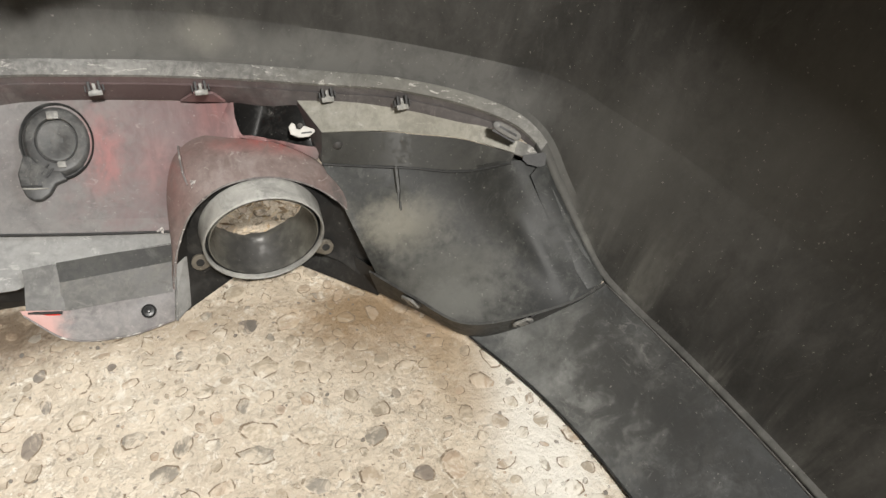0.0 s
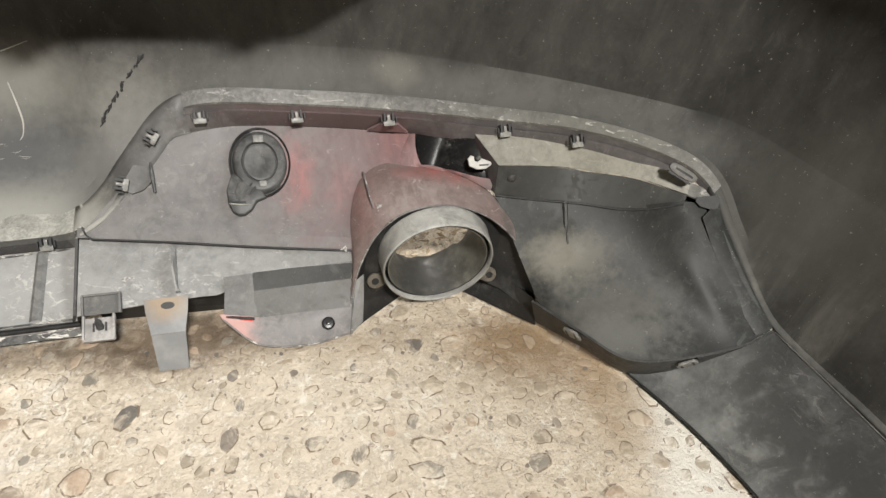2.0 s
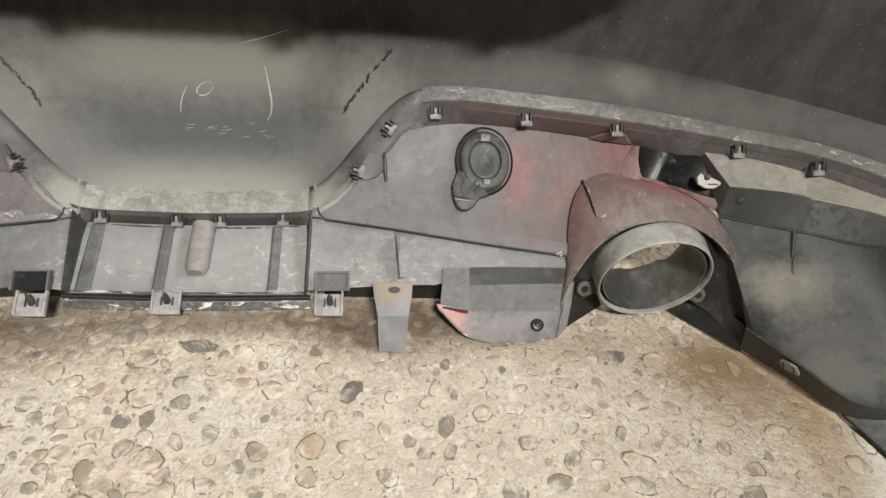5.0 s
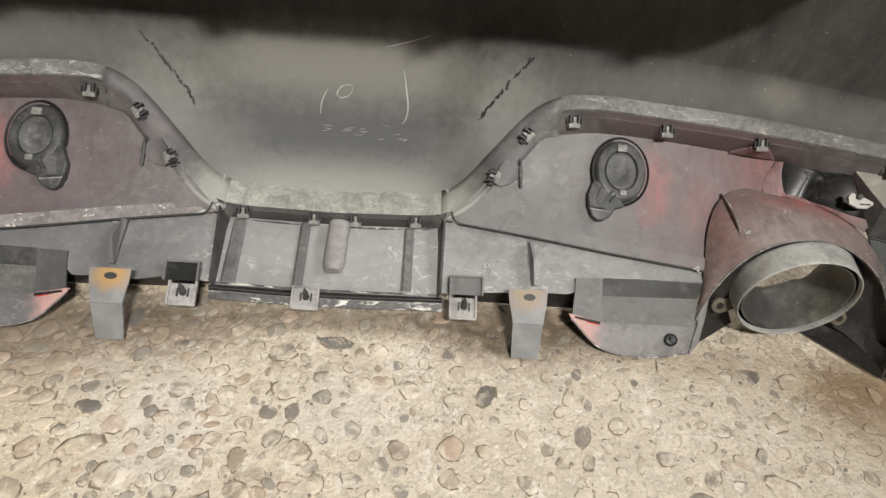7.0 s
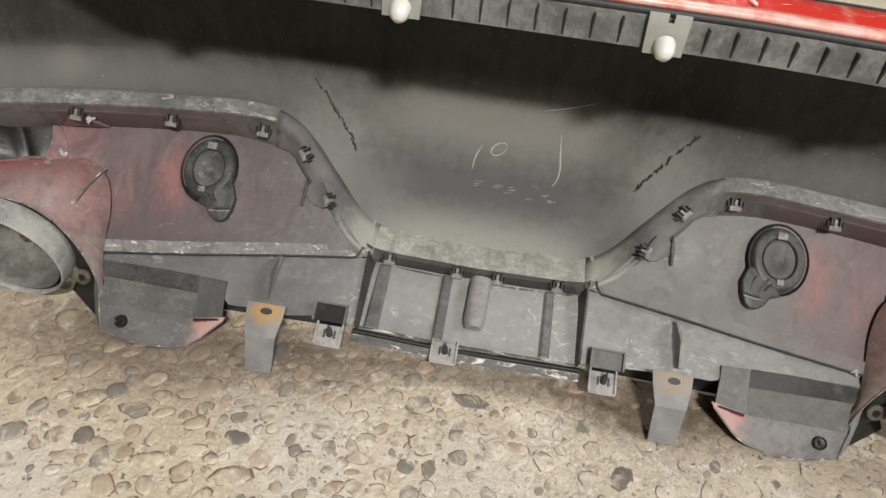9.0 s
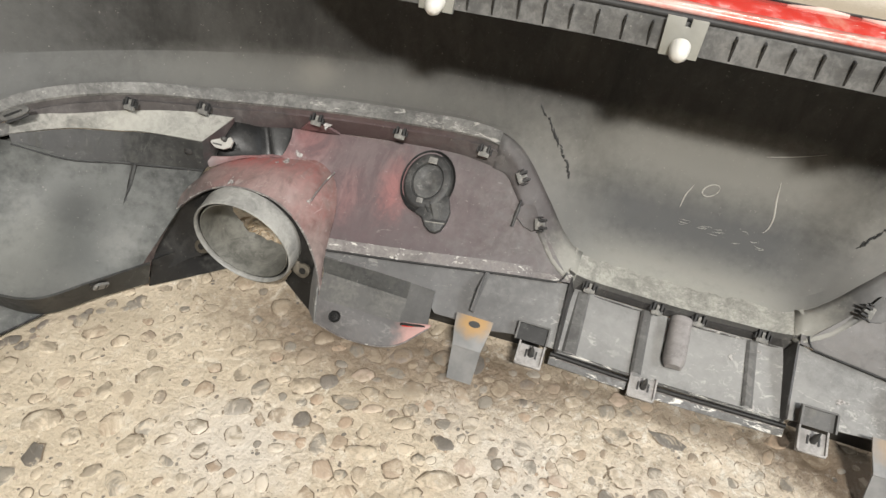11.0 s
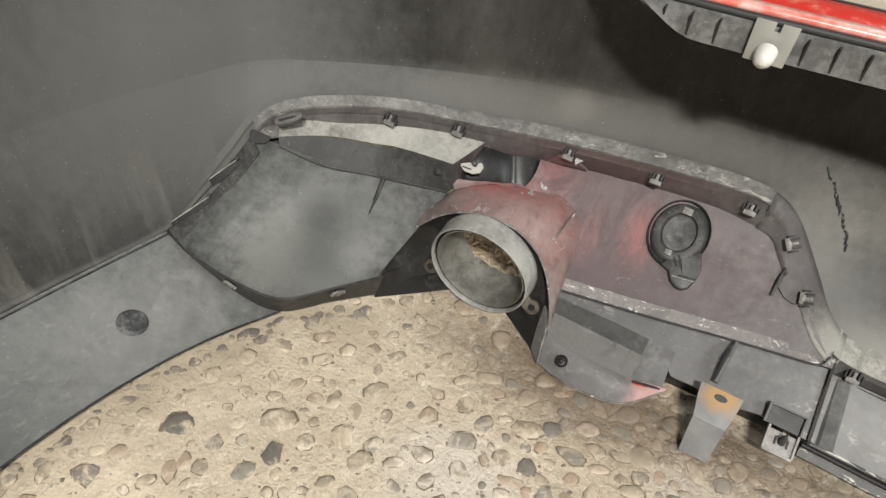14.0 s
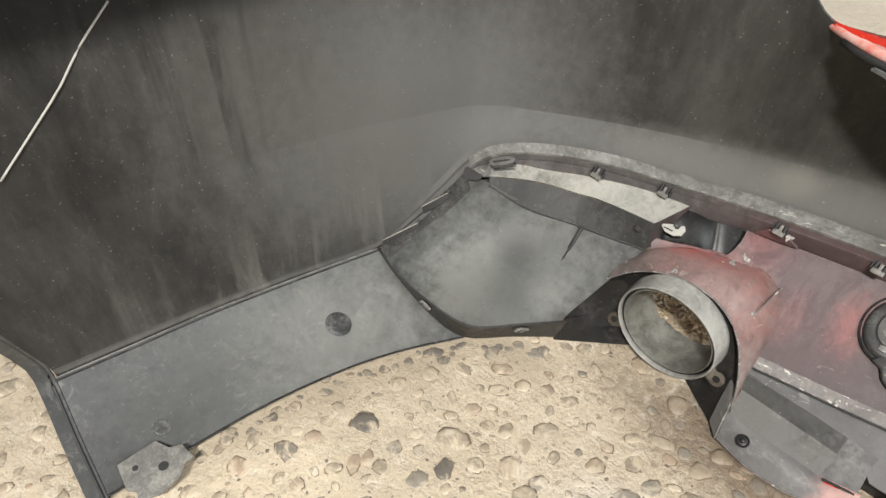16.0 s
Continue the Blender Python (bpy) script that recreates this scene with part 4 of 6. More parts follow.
def build_wing(s):
    P = lambda *a: mir(a, s)
    # sloping panel with the lamp socket
    low = [P(0.126, -0.046, 0.0765), P(0.22, -0.066, 0.078), P(0.31, -0.087, 0.079), P(0.415, -0.108, 0.0795)]
    if s < 0:
        low = [p + Vector((0, -0.0035, -0.003)) for p in low]
    top = [P(0.176, -0.010, 0.114), P(0.225, 0.018, 0.152), P(0.30, 0.024, 0.158), P(0.455, 0.003, 0.156), P(0.486, -0.012, 0.160)]
    panel = part("wing_panel", sheet(patch(low, 0, top, 0, 44, 16, 0.003, (0, 0.5, -0.7)), 0.0025, (0, -0.5, 0.6)), M_INSERT, insert, "grey sloping panel with red overspray", 48)
    # upright strip between panel and lip
    e = [mir(p, s) + Vector((0, -0.001, 0.002)) for p in edge if 0.235 < p.x < 0.75]
    tops = spline([P(0.236, 0.0195, 0.1535), P(0.30, 0.024, 0.158), P(0.455, 0.003, 0.156), P(0.52, -0.030, 0.164), P(0.60, -0.066, 0.172), P(0.66, -0.098, 0.178), P(0.75, -0.158, 0.172)], len(e) - 1)
    part("step_face", sheet([tops, [a.lerp(b, 0.5) + Vector((0, -0.001, 0)) for a, b in zip(tops, e)], e], 0.0025, (0, -0.6, 0.5)), M_STRIP, insert, "dark upright strip, reddish", 48)
    # soft fold at the inner corner, where panel and cover run into one another
    cols = []
    for c_, p in zip(half, edge):
        if not 0.118 < p.x < 0.246:
            continue
        A, soft = rim_at(p.x + 0.003), softness(p.x)
        if s < 0:
            A = A + Vector((0, -0.0035, -0.003)) * (1 - ease(p.x, 0.126, 0.17))
        start = A + Vector((0.007 * soft, -0.005 * soft, -0.0028 * soft)) + Vector((0, -0.0006, 0.0008))
        end = c_[2].lerp(c_[3], 0.40 - 0.32 * soft) + Vector((0, -0.0004, 0.0003))
        hard = [start, A + Vector((0, -0.0008, 0.001)), p + Vector((0, -0.0012, 0.002)), c_[1] + Vector((0, -0.0006, 0.0006)), c_[2] + Vector((0, -0.0016, 0.0016)), end]
        smooth_ = [start.lerp(end, u) + Vector((0, -0.0004, 0.0005)) * math.sin(math.pi * u) for u in (0, 0.16, 0.36, 0.58, 0.80, 1)]
        cols.append([mir(h.lerp(q, soft), s) for h, q in zip(hard, smooth_)])
    part("corner_fold", sheet([[c_[r] for c_ in cols] for r in range(6)], 0.0015, (0, -0.5, 0.6)), M_CORNER, insert, "soft grey fold between panel and cover", 180)
    part("corner_fill", sheet([[P(0.104, -0.036, 0.036), P(0.134, -0.040, 0.036)], [P(0.104, -0.034, 0.0625), P(0.134, -0.040, 0.073)]], 0.002, (0, -0.8, 0.4)), M_RIB, insert)
    # angled gusset under the corner clip, with its worn edge and a short rib
    out = [P(0.188, -0.002, 0.132), P(0.200, -0.003, 0.1305), P(0.208, -0.013, 0.1225), P(0.203, -0.016, 0.118), P(0.195, -0.020, 0.112), P(0.184, -0.021, 0.109), P(0.173, -0.018, 0.115)]
    bm = bmesh.new()
    face = [bm.verts.new(p + Vector((0, -0.0012, 0.0018))) for p in out]
    foot = [bm.verts.new(p + Vector((0, 0.002, -0.003))) for p in out]
    mid_v = bm.verts.new(sum(out, Vector()) / len(out) + Vector((0, 0.0005, -0.0005)))
    for k in range(len(out)):
        j = (k + 1) % len(out)
        bm.faces.new([face[k], face[j], mid_v])
        bm.faces.new([foot[k], foot[j], face[j], face[k]])
    bmesh.ops.recalc_face_normals(bm, faces=bm.faces)
    part("gusset", bm, M_CORNER, insert, "dull grey corner gusset", 40)
    part("short_rib", tube([P(0.205, -0.001, 0.1345), P(0.2055, -0.012, 0.1265), P(0.207, -0.026, 0.1130)], [0.0010, 0.0024, 0.0016], 8), M_SOCKET, insert, "dark short rib", 60)
    # dark line along the foot of the panel, painting the seam's shadow gap
    seam = [p + Vector((0, -0.0012, 0.0012)) for p in spline(low, 40) if p.x * s > 0.136]
    seam = spline([seam[0] + Vector((-0.0085 * s, 0.0105, 0.0088)), seam[0] + Vector((-0.0055 * s, 0.0040, 0.0036)), seam[0]], 6)[:-1] + seam
    part("seam", tube([p + Vector((0, -0.0006, -0.0012)) for p in seam], 0.0010, 6), M_NEARBLACK, panel, "dark seam line", 60)
    lowl = spline(low, 40)
    band_ = [[p + Vector((0, -0.0008, 0.0008)) for p in lowl], [p + Vector((0, 0.009, 0.0095 if p.x * s > 0.17 else 0.006)) for p in lowl]]
    part("worn_edge", sheet(band_, 0.0006, (0, -0.5, 0.6)), M_CHIP if s < 0 else M_INSERT, panel, "chipped pale edge along the seam", 60)
    # skirt below the seam
    lo2 = [P(0.124, -0.118, 0.034), P(0.168, -0.120, 0.041), P(0.20, -0.120, 0.044), P(0.245, -0.119, 0.045), P(0.266, -0.119, 0.046), P(0.271, -0.114, 0.052), P(0.300, -0.109, 0.0615), P(0.406, -0.116, 0.070)]
    if s < 0:
        lo2 = [p + Vector((0, -0.005, -0.004)) if 0.19 < -p.x < 0.268 else p for p in lo2]
    hi2 = [p + Vector((0, 0.003, -0.005)) for p in low]
    skirt = part("skirt", sheet(patch(lo2, 0, hi2, 0, 36, 8), 0.0025, (0, -0.5, 0.6)), M_SKIRT, insert, "dusty grey skirt under the seam", 40)
    # inner side wall towards the middle strip
    rows = [[P(0.119, -0.120, 0.028), P(0.119, -0.04, 0.054)], [P(0.122, -0.120, 0.038), P(0.124, -0.044, 0.078)]]
    part("side_wall", sheet(rows, 0.0025, (0, -0.5, 0.6)), M_STEP, skirt)
    # box, its upper face's shade put into darker colour, and the rounded pan
    def quad(name, pts, mat, par, th=0.0025):
        a, b, c, d = (P(*p) for p in pts)
        return part(name, sheet(patch([a, b], 0, [d, c], 0, 10, 4), th, (0, -0.5, 0.6)), mat, par, "", 40)

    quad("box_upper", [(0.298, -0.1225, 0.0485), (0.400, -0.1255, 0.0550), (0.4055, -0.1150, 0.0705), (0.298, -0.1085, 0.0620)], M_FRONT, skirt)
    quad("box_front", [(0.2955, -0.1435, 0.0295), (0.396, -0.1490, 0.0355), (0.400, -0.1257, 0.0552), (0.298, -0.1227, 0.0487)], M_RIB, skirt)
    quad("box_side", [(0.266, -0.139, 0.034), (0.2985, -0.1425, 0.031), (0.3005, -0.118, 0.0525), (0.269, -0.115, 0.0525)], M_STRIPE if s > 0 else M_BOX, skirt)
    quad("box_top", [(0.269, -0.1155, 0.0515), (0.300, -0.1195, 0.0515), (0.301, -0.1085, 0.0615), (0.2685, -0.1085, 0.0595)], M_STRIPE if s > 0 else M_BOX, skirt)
    pan_hi = [P(0.262, -0.139, 0.0365), P(0.298, -0.1418, 0.0305), P(0.345, -0.1442, 0.0335), P(0.398, -0.147, 0.0368)]
    pan_lo = [P(0.264, -0.143, 0.033), P(0.298, -0.166, 0.013), P(0.350, -0.173, 0.010), P(0.393, -0.166, 0.012)]
    pan = part("pan", sheet(patch(pan_lo, 0, pan_hi, 0, 26, 6, 0.003, (0, 0, 1)), 0.003, (0, -0.5, 0.6)), M_PAN, skirt, "rose-dusted rounded pan", 60)
    part("pan_edge", tube(spline(pan_lo, 26), 0.0010, 6), M_CHIP, pan, "pale worn lower edge", 60)
    clip_at = P(0.371, -0.160, 0.026)
    part("plug", lathe([(0.0001, 0.0042), (0.0018, 0.004), (0.0024, 0.0015), (0.0052, 0.0012), (0.0066, 0.0026), (0.0072, 0.0)], clip_at, (0, -0.5, 0.85), 14), M_BLACK, pan, "black push plug", 50)
    # upright end plate beside the exhaust opening
    rows = [[P(0.395, -0.166, 0.010), P(0.399, -0.150, 0.034), P(0.404, -0.126, 0.058), P(0.416, -0.109, 0.080)],
            [P(0.410, -0.150, 0.010), P(0.413, -0.135, 0.034), P(0.415, -0.118, 0.058), P(0.419, -0.106, 0.080)]]
    part("end_plate", sheet(rows, 0.0025, (0, -0.5, 0.6)), M_SKIRT, skirt)
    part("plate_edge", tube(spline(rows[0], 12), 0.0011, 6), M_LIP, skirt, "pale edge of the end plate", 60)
    part("slit", tube([P(0.268, -0.1415, 0.0335), P(0.282, -0.1435, 0.0320), P(0.296, -0.1450, 0.0300)], 0.0016, 6), M_SEAT, skirt, "dark slit under the box", 60)
    part("slit_edge", tube([P(0.272, -0.1432, 0.0318), P(0.283, -0.1448, 0.0304), P(0.294, -0.1460, 0.0288)], 0.0009, 6), M_RED, skirt, "bare red paint edge", 60)
    # ribs on panel and skirt
    for a, b, c in ((P(0.218, -0.075, 0.079), P(0.222, -0.12, 0.058), P(0.221, -0.115, 0.050)),):
        m = (a + b) / 2 + Vector((0, -0.004, 0.010))
        part("rib", sheet([[a, m, b], [a + Vector((0.003, 0.002, -0.004)), c, b + Vector((0.003, 0.002, -0.004))]], 0.002, (0, -0.5, 0.6)), M_SKIRT, panel)
    # oval lamp socket: dark trench, ring, lid and the cone of the plug below
    n = Vector((0, -0.59, 0.81)).normalized()
    m = frame_at(P(0.3165, -0.0115, 0.1330), n) @ pose(0, 0, 0.0012) @ Matrix.Diagonal((1.0, 1.08, 1, 1))
    oval = m @ Matrix.Diagonal((0.965, 1.10, 1, 1))

    def turned(name, profile, mat, par, label="", smooth=45):
        bm = lathe(profile, (0, 0, 0), (0, 0, 1), 48)
        bm.transform(oval)
        bmesh.ops.recalc_face_normals(bm, faces=bm.faces)
        return part(name, bm, mat, par, label, smooth)

    sock = turned("lamp_socket", [(0.0189, -0.004), (0.0190, 0.0022), (0.0198, 0.0034), (0.0262, 0.0036), (0.0278, 0.0028), (0.0296, 0.0002), (0.0302, -0.004)], M_SOCKET, panel, "grey oval lamp socket with a lid")
    turned("trench", [(0.0298, -0.0022), (0.0312, -0.0022), (0.0328, 0.0008), (0.0334, 0.0010), (0.0338, 0.0002)], M_SEAT, sock, "dark plate for the shaded recess round the socket")
    lid = turned("lid", [(0.0001, 0.0012), (0.0060, 0.0012), (0.0064, 0.0016), (0.0150, 0.0018), (0.0168, 0.0022), (0.0176, 0.0016), (0.0178, -0.003)], M_LID, sock, "dusty oval lid")
    turned("gap", [(0.0176, -0.0006), (0.0192, -0.0006)], M_NEARBLACK, lid)
    part("tab", block((0.0105, 0.0075, 0.0035), m @ pose(0.0005 * s, 0.0235, 0.0040), 0.0009), M_CLIP, sock, "pale catch", 40)
    part("tab", block((0.0075, 0.0060, 0.0035), m @ pose(0.0015 * s, -0.0235, 0.0036), 0.0009), M_CLIP, sock, "pale catch", 40)
    out = [(-0.030, -0.010), (-0.0372, -0.027), (-0.0362, -0.0395), (-0.0325, -0.0495), (-0.0270, -0.0535), (-0.020, -0.0535), (-0.0125, -0.0490), (-0.0065, -0.0405), (0.004, -0.0375), (-0.002, -0.026), (-0.016, -0.018)]
    plug = part("connector", prism([(x * s, y) for x, y in out], 0.0085, m @ pose(0, 0, -0.0055), bev=0.0018), M_SOCKET, sock, "grey plug connector under the socket", 60)
    part("cone", tube([m @ V(-0.0175 * s, -0.0225, -0.001), m @ V(-0.0215 * s, -0.030, -0.0022), m @ V(-0.0255 * s, -0.0415, -0.0022)], [0.0092, 0.0085, 0.0058], 7), M_LID, plug, "facetted plug cone", 20)
    part("plug_edge", tube([m @ V(-0.0350 * s, -0.0415, 0.0034), m @ V(-0.024 * s, -0.0432, 0.0040), m @ V(-0.0125 * s, -0.0440, 0.0034)], 0.0006, 6), M_LEDGE, plug, "pale worn edge", 60)
    part("plug_gap", tube([m @ V(-0.0355 * s, -0.0385, 0.0030), m @ V(-0.030 * s, -0.0400, 0.0040), m @ V(-0.018 * s, -0.0412, 0.0038)], 0.0010, 6), M_NEARBLACK, plug, "", 60)
    for a, b in (((-0.010, -0.022), (-0.0170, -0.0300)), ((-0.0130, -0.0335), (-0.0065, -0.0262))):
        part("plug_gap", tube([m @ V(a[0] * s, a[1], 0.0040), m @ V(b[0] * s, b[1], 0.0040)], 0.0010, 6), M_NEARBLACK, plug, "", 60)
    # thin blade between panel and hood
    foot_ = spline([P(0.4250, -0.036, 0.1295), P(0.4262, -0.066, 0.1290), P(0.4275, -0.097, 0.1255)], 12)
    rise_ = [0.0004 + 0.0105 * (k / 12) ** 0.8 * (1 - (k / 12) ** 5) for k in range(13)]
    out_ = Vector((-0.30 * s, -0.45, 0.84)).normalized()
    crest_ = [p + out_ * h for p, h in zip(foot_, rise_)]
    blade = part("blade", sheet([[p - out_ * 0.003 for p in foot_], foot_, crest_], 0.0020, (0, -0.5, 0.6)), M_HOOD, panel, "thin blade between panel and hood", 40)
    part("blade_edge", tube([p + Vector((0.0010 * s, 0, 0)) for p in crest_], 0.0010, 6), M_CHIP, blade, "pale worn crest", 60)
    for c in [(0.21, 0.0100, 0.158), (0.26, 0.018, 0.174), (0.36, 0.007, 0.1765), (0.457, -0.013, 0.180), (0.576, -0.058, 0.188), (0.645, -0.093, 0.194)]:
        clip(P(*c), (0.05 * s, -0.8, 0.6), insert, 0 if c[0] > 0.22 else 55 * s)
    clip(P(0.176, -0.020, 0.122), (0.25 * s, -0.75, 0.55), insert, 65 * s)
    part("clip_seat", sheet(patch([P(0.436, 0.003, 0.157), P(0.480, -0.011, 0.161)], 0, [P(0.449, -0.010, 0.173), P(0.468, -0.014, 0.174)], 0, 6, 3), 0.003, (0, -0.5, 0.6)), M_INSERT, panel)
    lug(0.1475 * s, -0.139, 0.033, insert, s)
    # steel bracket
    m = frame_at(P(0.2145, -0.144, 0.052), (0, -0.55, 0.83))
    bx = [(-0.0215, 0.016), (0.0205, 0.016), (0.0195, 0.002), (0.0165, -0.016), (0.016, -0.020), (-0.016, -0.020), (-0.0165, -0.016), (-0.0200, 0.002)]
    br = part("bracket", prism(bx, 0.002, m, bev=0.0006), M_STEEL, insert, "galvanised steel bracket, rusty round its hole", 40)
    a, b = m @ V(-0.0158, -0.0195, 0.001), m @ V(0.0158, -0.0195, 0.001)
    rows = [[a, b], [a.lerp(b, 0.02) + Vector((0, -0.008, -0.016)), b.lerp(a, 0.02) + Vector((0, -0.008, -0.016))], [a.lerp(b, 0.06) + Vector((0, -0.018, -0.036)), b.lerp(a, 0.06) + Vector((0, -0.018, -0.036))]]
    part("bracket_leg", sheet(rows, 0.002, (0, -0.6, 0.4)), M_STEEL, br)
    hole = [(0.0065 * math.cos(a), 0.0036 * math.sin(a)) for a in (2 * math.pi * k / 20 for k in range(20))]
    part("slot_hole", prism(hole, 0.0006, m @ pose(0.001, 0.008, 0.0018)), M_NEARBLACK, br)
    # underside: black sheet added behind the notches for the shade in them
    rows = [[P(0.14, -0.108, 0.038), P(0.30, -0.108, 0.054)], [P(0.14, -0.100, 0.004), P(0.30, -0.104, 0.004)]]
    part("notch_backing", sheet(rows, 0.003, (0, -0.5, 0.3)), M_BLACK, insert)
    return panel


def build_exhaust(s):
    P = lambda *a: mir(a, s)
    c, ax = P(0.4915, -0.1455, 0.0815), Vector((0, 1, 0.06)).normalized()
    trim = part("exhaust_trim", lathe([(0.0574, 0.028), (0.0580, 0.004), (0.0585, 0.0008), (0.0593, 0.0), (0.0603, 0.0006), (0.0607, 0.0025), (0.0612, 0.012), (0.0617, 0.021), (0.0622, 0.0245), (0.0614, 0.0270), (0.0574, 0.028)], c, ax, 72), M_RING, insert, "pale grey round exhaust trim tube", 50)
    # the sleeve's far end is torn and uneven
    bm = lathe([(0.0545, 0.062), (0.0546, 0.040), (0.0550, 0.0062), (0.0547, 0.0042), (0.0539, 0.0040), (0.0533, 0.0065), (0.0530, 0.030), (0.0533, 0.050), (0.0540, 0.0615), (0.0545, 0.062)], c, ax, 72)
    for w in bm.verts:
        if (w.co - c).dot(ax) > 0.058:
            w.co += ax * (0.006 * noise.noise(w.co * 60) + 0.003 * noise.noise(w.co * 210))
    part("sleeve", bm, M_SLEEVE, trim, "sooty grey sleeve inside the trim", 60)
    # near-black lining puts the gap's shade into its colour
    part("gap_ring", lathe([(0.0579, 0.0060), (0.0577, 0.016), (0.0547, 0.017)], c, ax, 72), M_NEARBLACK, trim, "dark lining for the shaded gap round the sleeve")
    # fixing ears: a boss on a short arm, with a screw hole
    for p, side in ((P(0.4265, -0.1235, 0.0465), 1), (P(0.5560, -0.132, 0.046), -1)):
        m = frame_at(p, (0, -0.9, 0.42))
        out = [(0.0088 * math.cos(a), 0.0088 * math.sin(a)) for a in (math.radians(60 + 20 * k) for k in range(13))]
        out += [(0.010, -0.0050), (0.0165, 0.0025), (0.0155, 0.012), (0.007, 0.0105)]
        e = part("ear", prism([(x * side * s, y) for x, y in out], 0.005, m, bev=0.001), M_EAR, trim, "brown-grey fixing ear with a screw hole", 60)
        part("hole", prism([(0.0042 * math.cos(a), 0.0040 * math.sin(a)) for a in (2 * math.pi * k / 16 for k in range(16))], 0.0005, m @ pose(0, 0, 0.0048)), M_SEAT, e)
    # hood over the ring: from its open front edge back to the panel
    front = spline([P(0.393, -0.156, 0.012), P(0.400, -0.140, 0.050), P(0.4105, -0.130, 0.082), P(0.428, -0.125, 0.117), P(0.454, -0.121, 0.137), P(0.486, -0.120, 0.1435),
                    P(0.518, -0.121, 0.139), P(0.552, -0.125, 0.122), P(0.579, -0.136, 0.098), P(0.592, -0.148, 0.074), P(0.601, -0.167, 0.048), P(0.604, -0.186, 0.020)], 48)
    back = spline([P(0.3945, -0.150, 0.020), P(0.402, -0.122, 0.062), P(0.404, -0.100, 0.086), P(0.408, -0.072, 0.106), P(0.420, -0.046, 0.125), P(0.441, -0.033, 0.1345), P(0.466, -0.031, 0.1365), P(0.500, -0.041, 0.137),
                   P(0.530, -0.060, 0.137), P(0.554, -0.084, 0.133), P(0.578, -0.113, 0.113), P(0.594, -0.150, 0.078), P(0.604, -0.184, 0.040)], 48)
    rows = [[p + Vector((0, 0.004, -0.004)) for p in front]]
    for v in (0, 0.05, 0.25, 0.5, 0.75, 1.0):
        rows.append([p.lerp(q, v) + Vector((0, 0, 0.0045 * math.sin(math.pi * v))) for p, q in zip(front, back)])
    part("hood", sheet(rows, 0.0025, (0.497 * s, -0.4, 0.6)), M_HOOD, insert, "hood over the exhaust, red overspray", 48)
    part("hood_edge", tube([p + Vector((0, 0.0008, -0.0006)) for p in front[4:44]], 0.0011, 6), M_CHIP, insert, "pale worn front edge of the hood", 60)
    # frame of the window beside the hood
    inner = spline([P(0.487, -0.0175, 0.164), P(0.4862, -0.030, 0.151), P(0.492, -0.0458, 0.1395), P(0.520, -0.060, 0.1425), P(0.544, -0.0758, 0.1435), P(0.562, -0.0855, 0.145)], 30)
    outer = spline([P(0.482, -0.0125, 0.1605), P(0.470, -0.027, 0.146), P(0.468, -0.040, 0.1385), P(0.500, -0.050, 0.1405), P(0.532, -0.070, 0.1395), P(0.5575, -0.092, 0.1345)], 30)
    part("window_frame", sheet([outer, [p.lerp(q, 0.5) + Vector((0, -0.0012, 0.0012)) for p, q in zip(outer, inner)], inner, [p + Vector((0, 0.005, -0.006)) for p in inner]], 0.0022, (0.5 * s, -0.5, 0.6)), M_INSERT, insert, "pink-dusted frame round the window", 48)
    # dark sheet painting the shade between the hood's edge and the ring
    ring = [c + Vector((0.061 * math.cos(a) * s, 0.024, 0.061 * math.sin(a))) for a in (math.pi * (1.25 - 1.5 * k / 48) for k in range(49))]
    part("cavity", sheet([[p + Vector((0, 0.006, -0.002)) for p in front], [p.lerp(q, 0.5) + Vector((0, 0.012, 0)) for p, q in zip(front, ring)], ring], 0.002, (0.497 * s, -0.8, 0.2)), M_SEAT, insert, "black sheet for the shaded gap beside the ring", 48)
    # inner sheet paints the dark gap to the floor; the outer is flange
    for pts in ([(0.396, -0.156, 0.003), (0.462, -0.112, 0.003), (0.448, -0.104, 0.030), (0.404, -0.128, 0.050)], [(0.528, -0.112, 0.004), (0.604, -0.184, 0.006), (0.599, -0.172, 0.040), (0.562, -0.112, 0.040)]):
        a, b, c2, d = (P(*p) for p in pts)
        part("apron", sheet(patch([a, b], 0, [d, c2], 0, 8, 5), 0.0025, (0, -0.5, 0.5)), M_SEAT if pts[0][0] < 0.45 else M_BLACK, insert, "dark sheet beside the exhaust", 60)


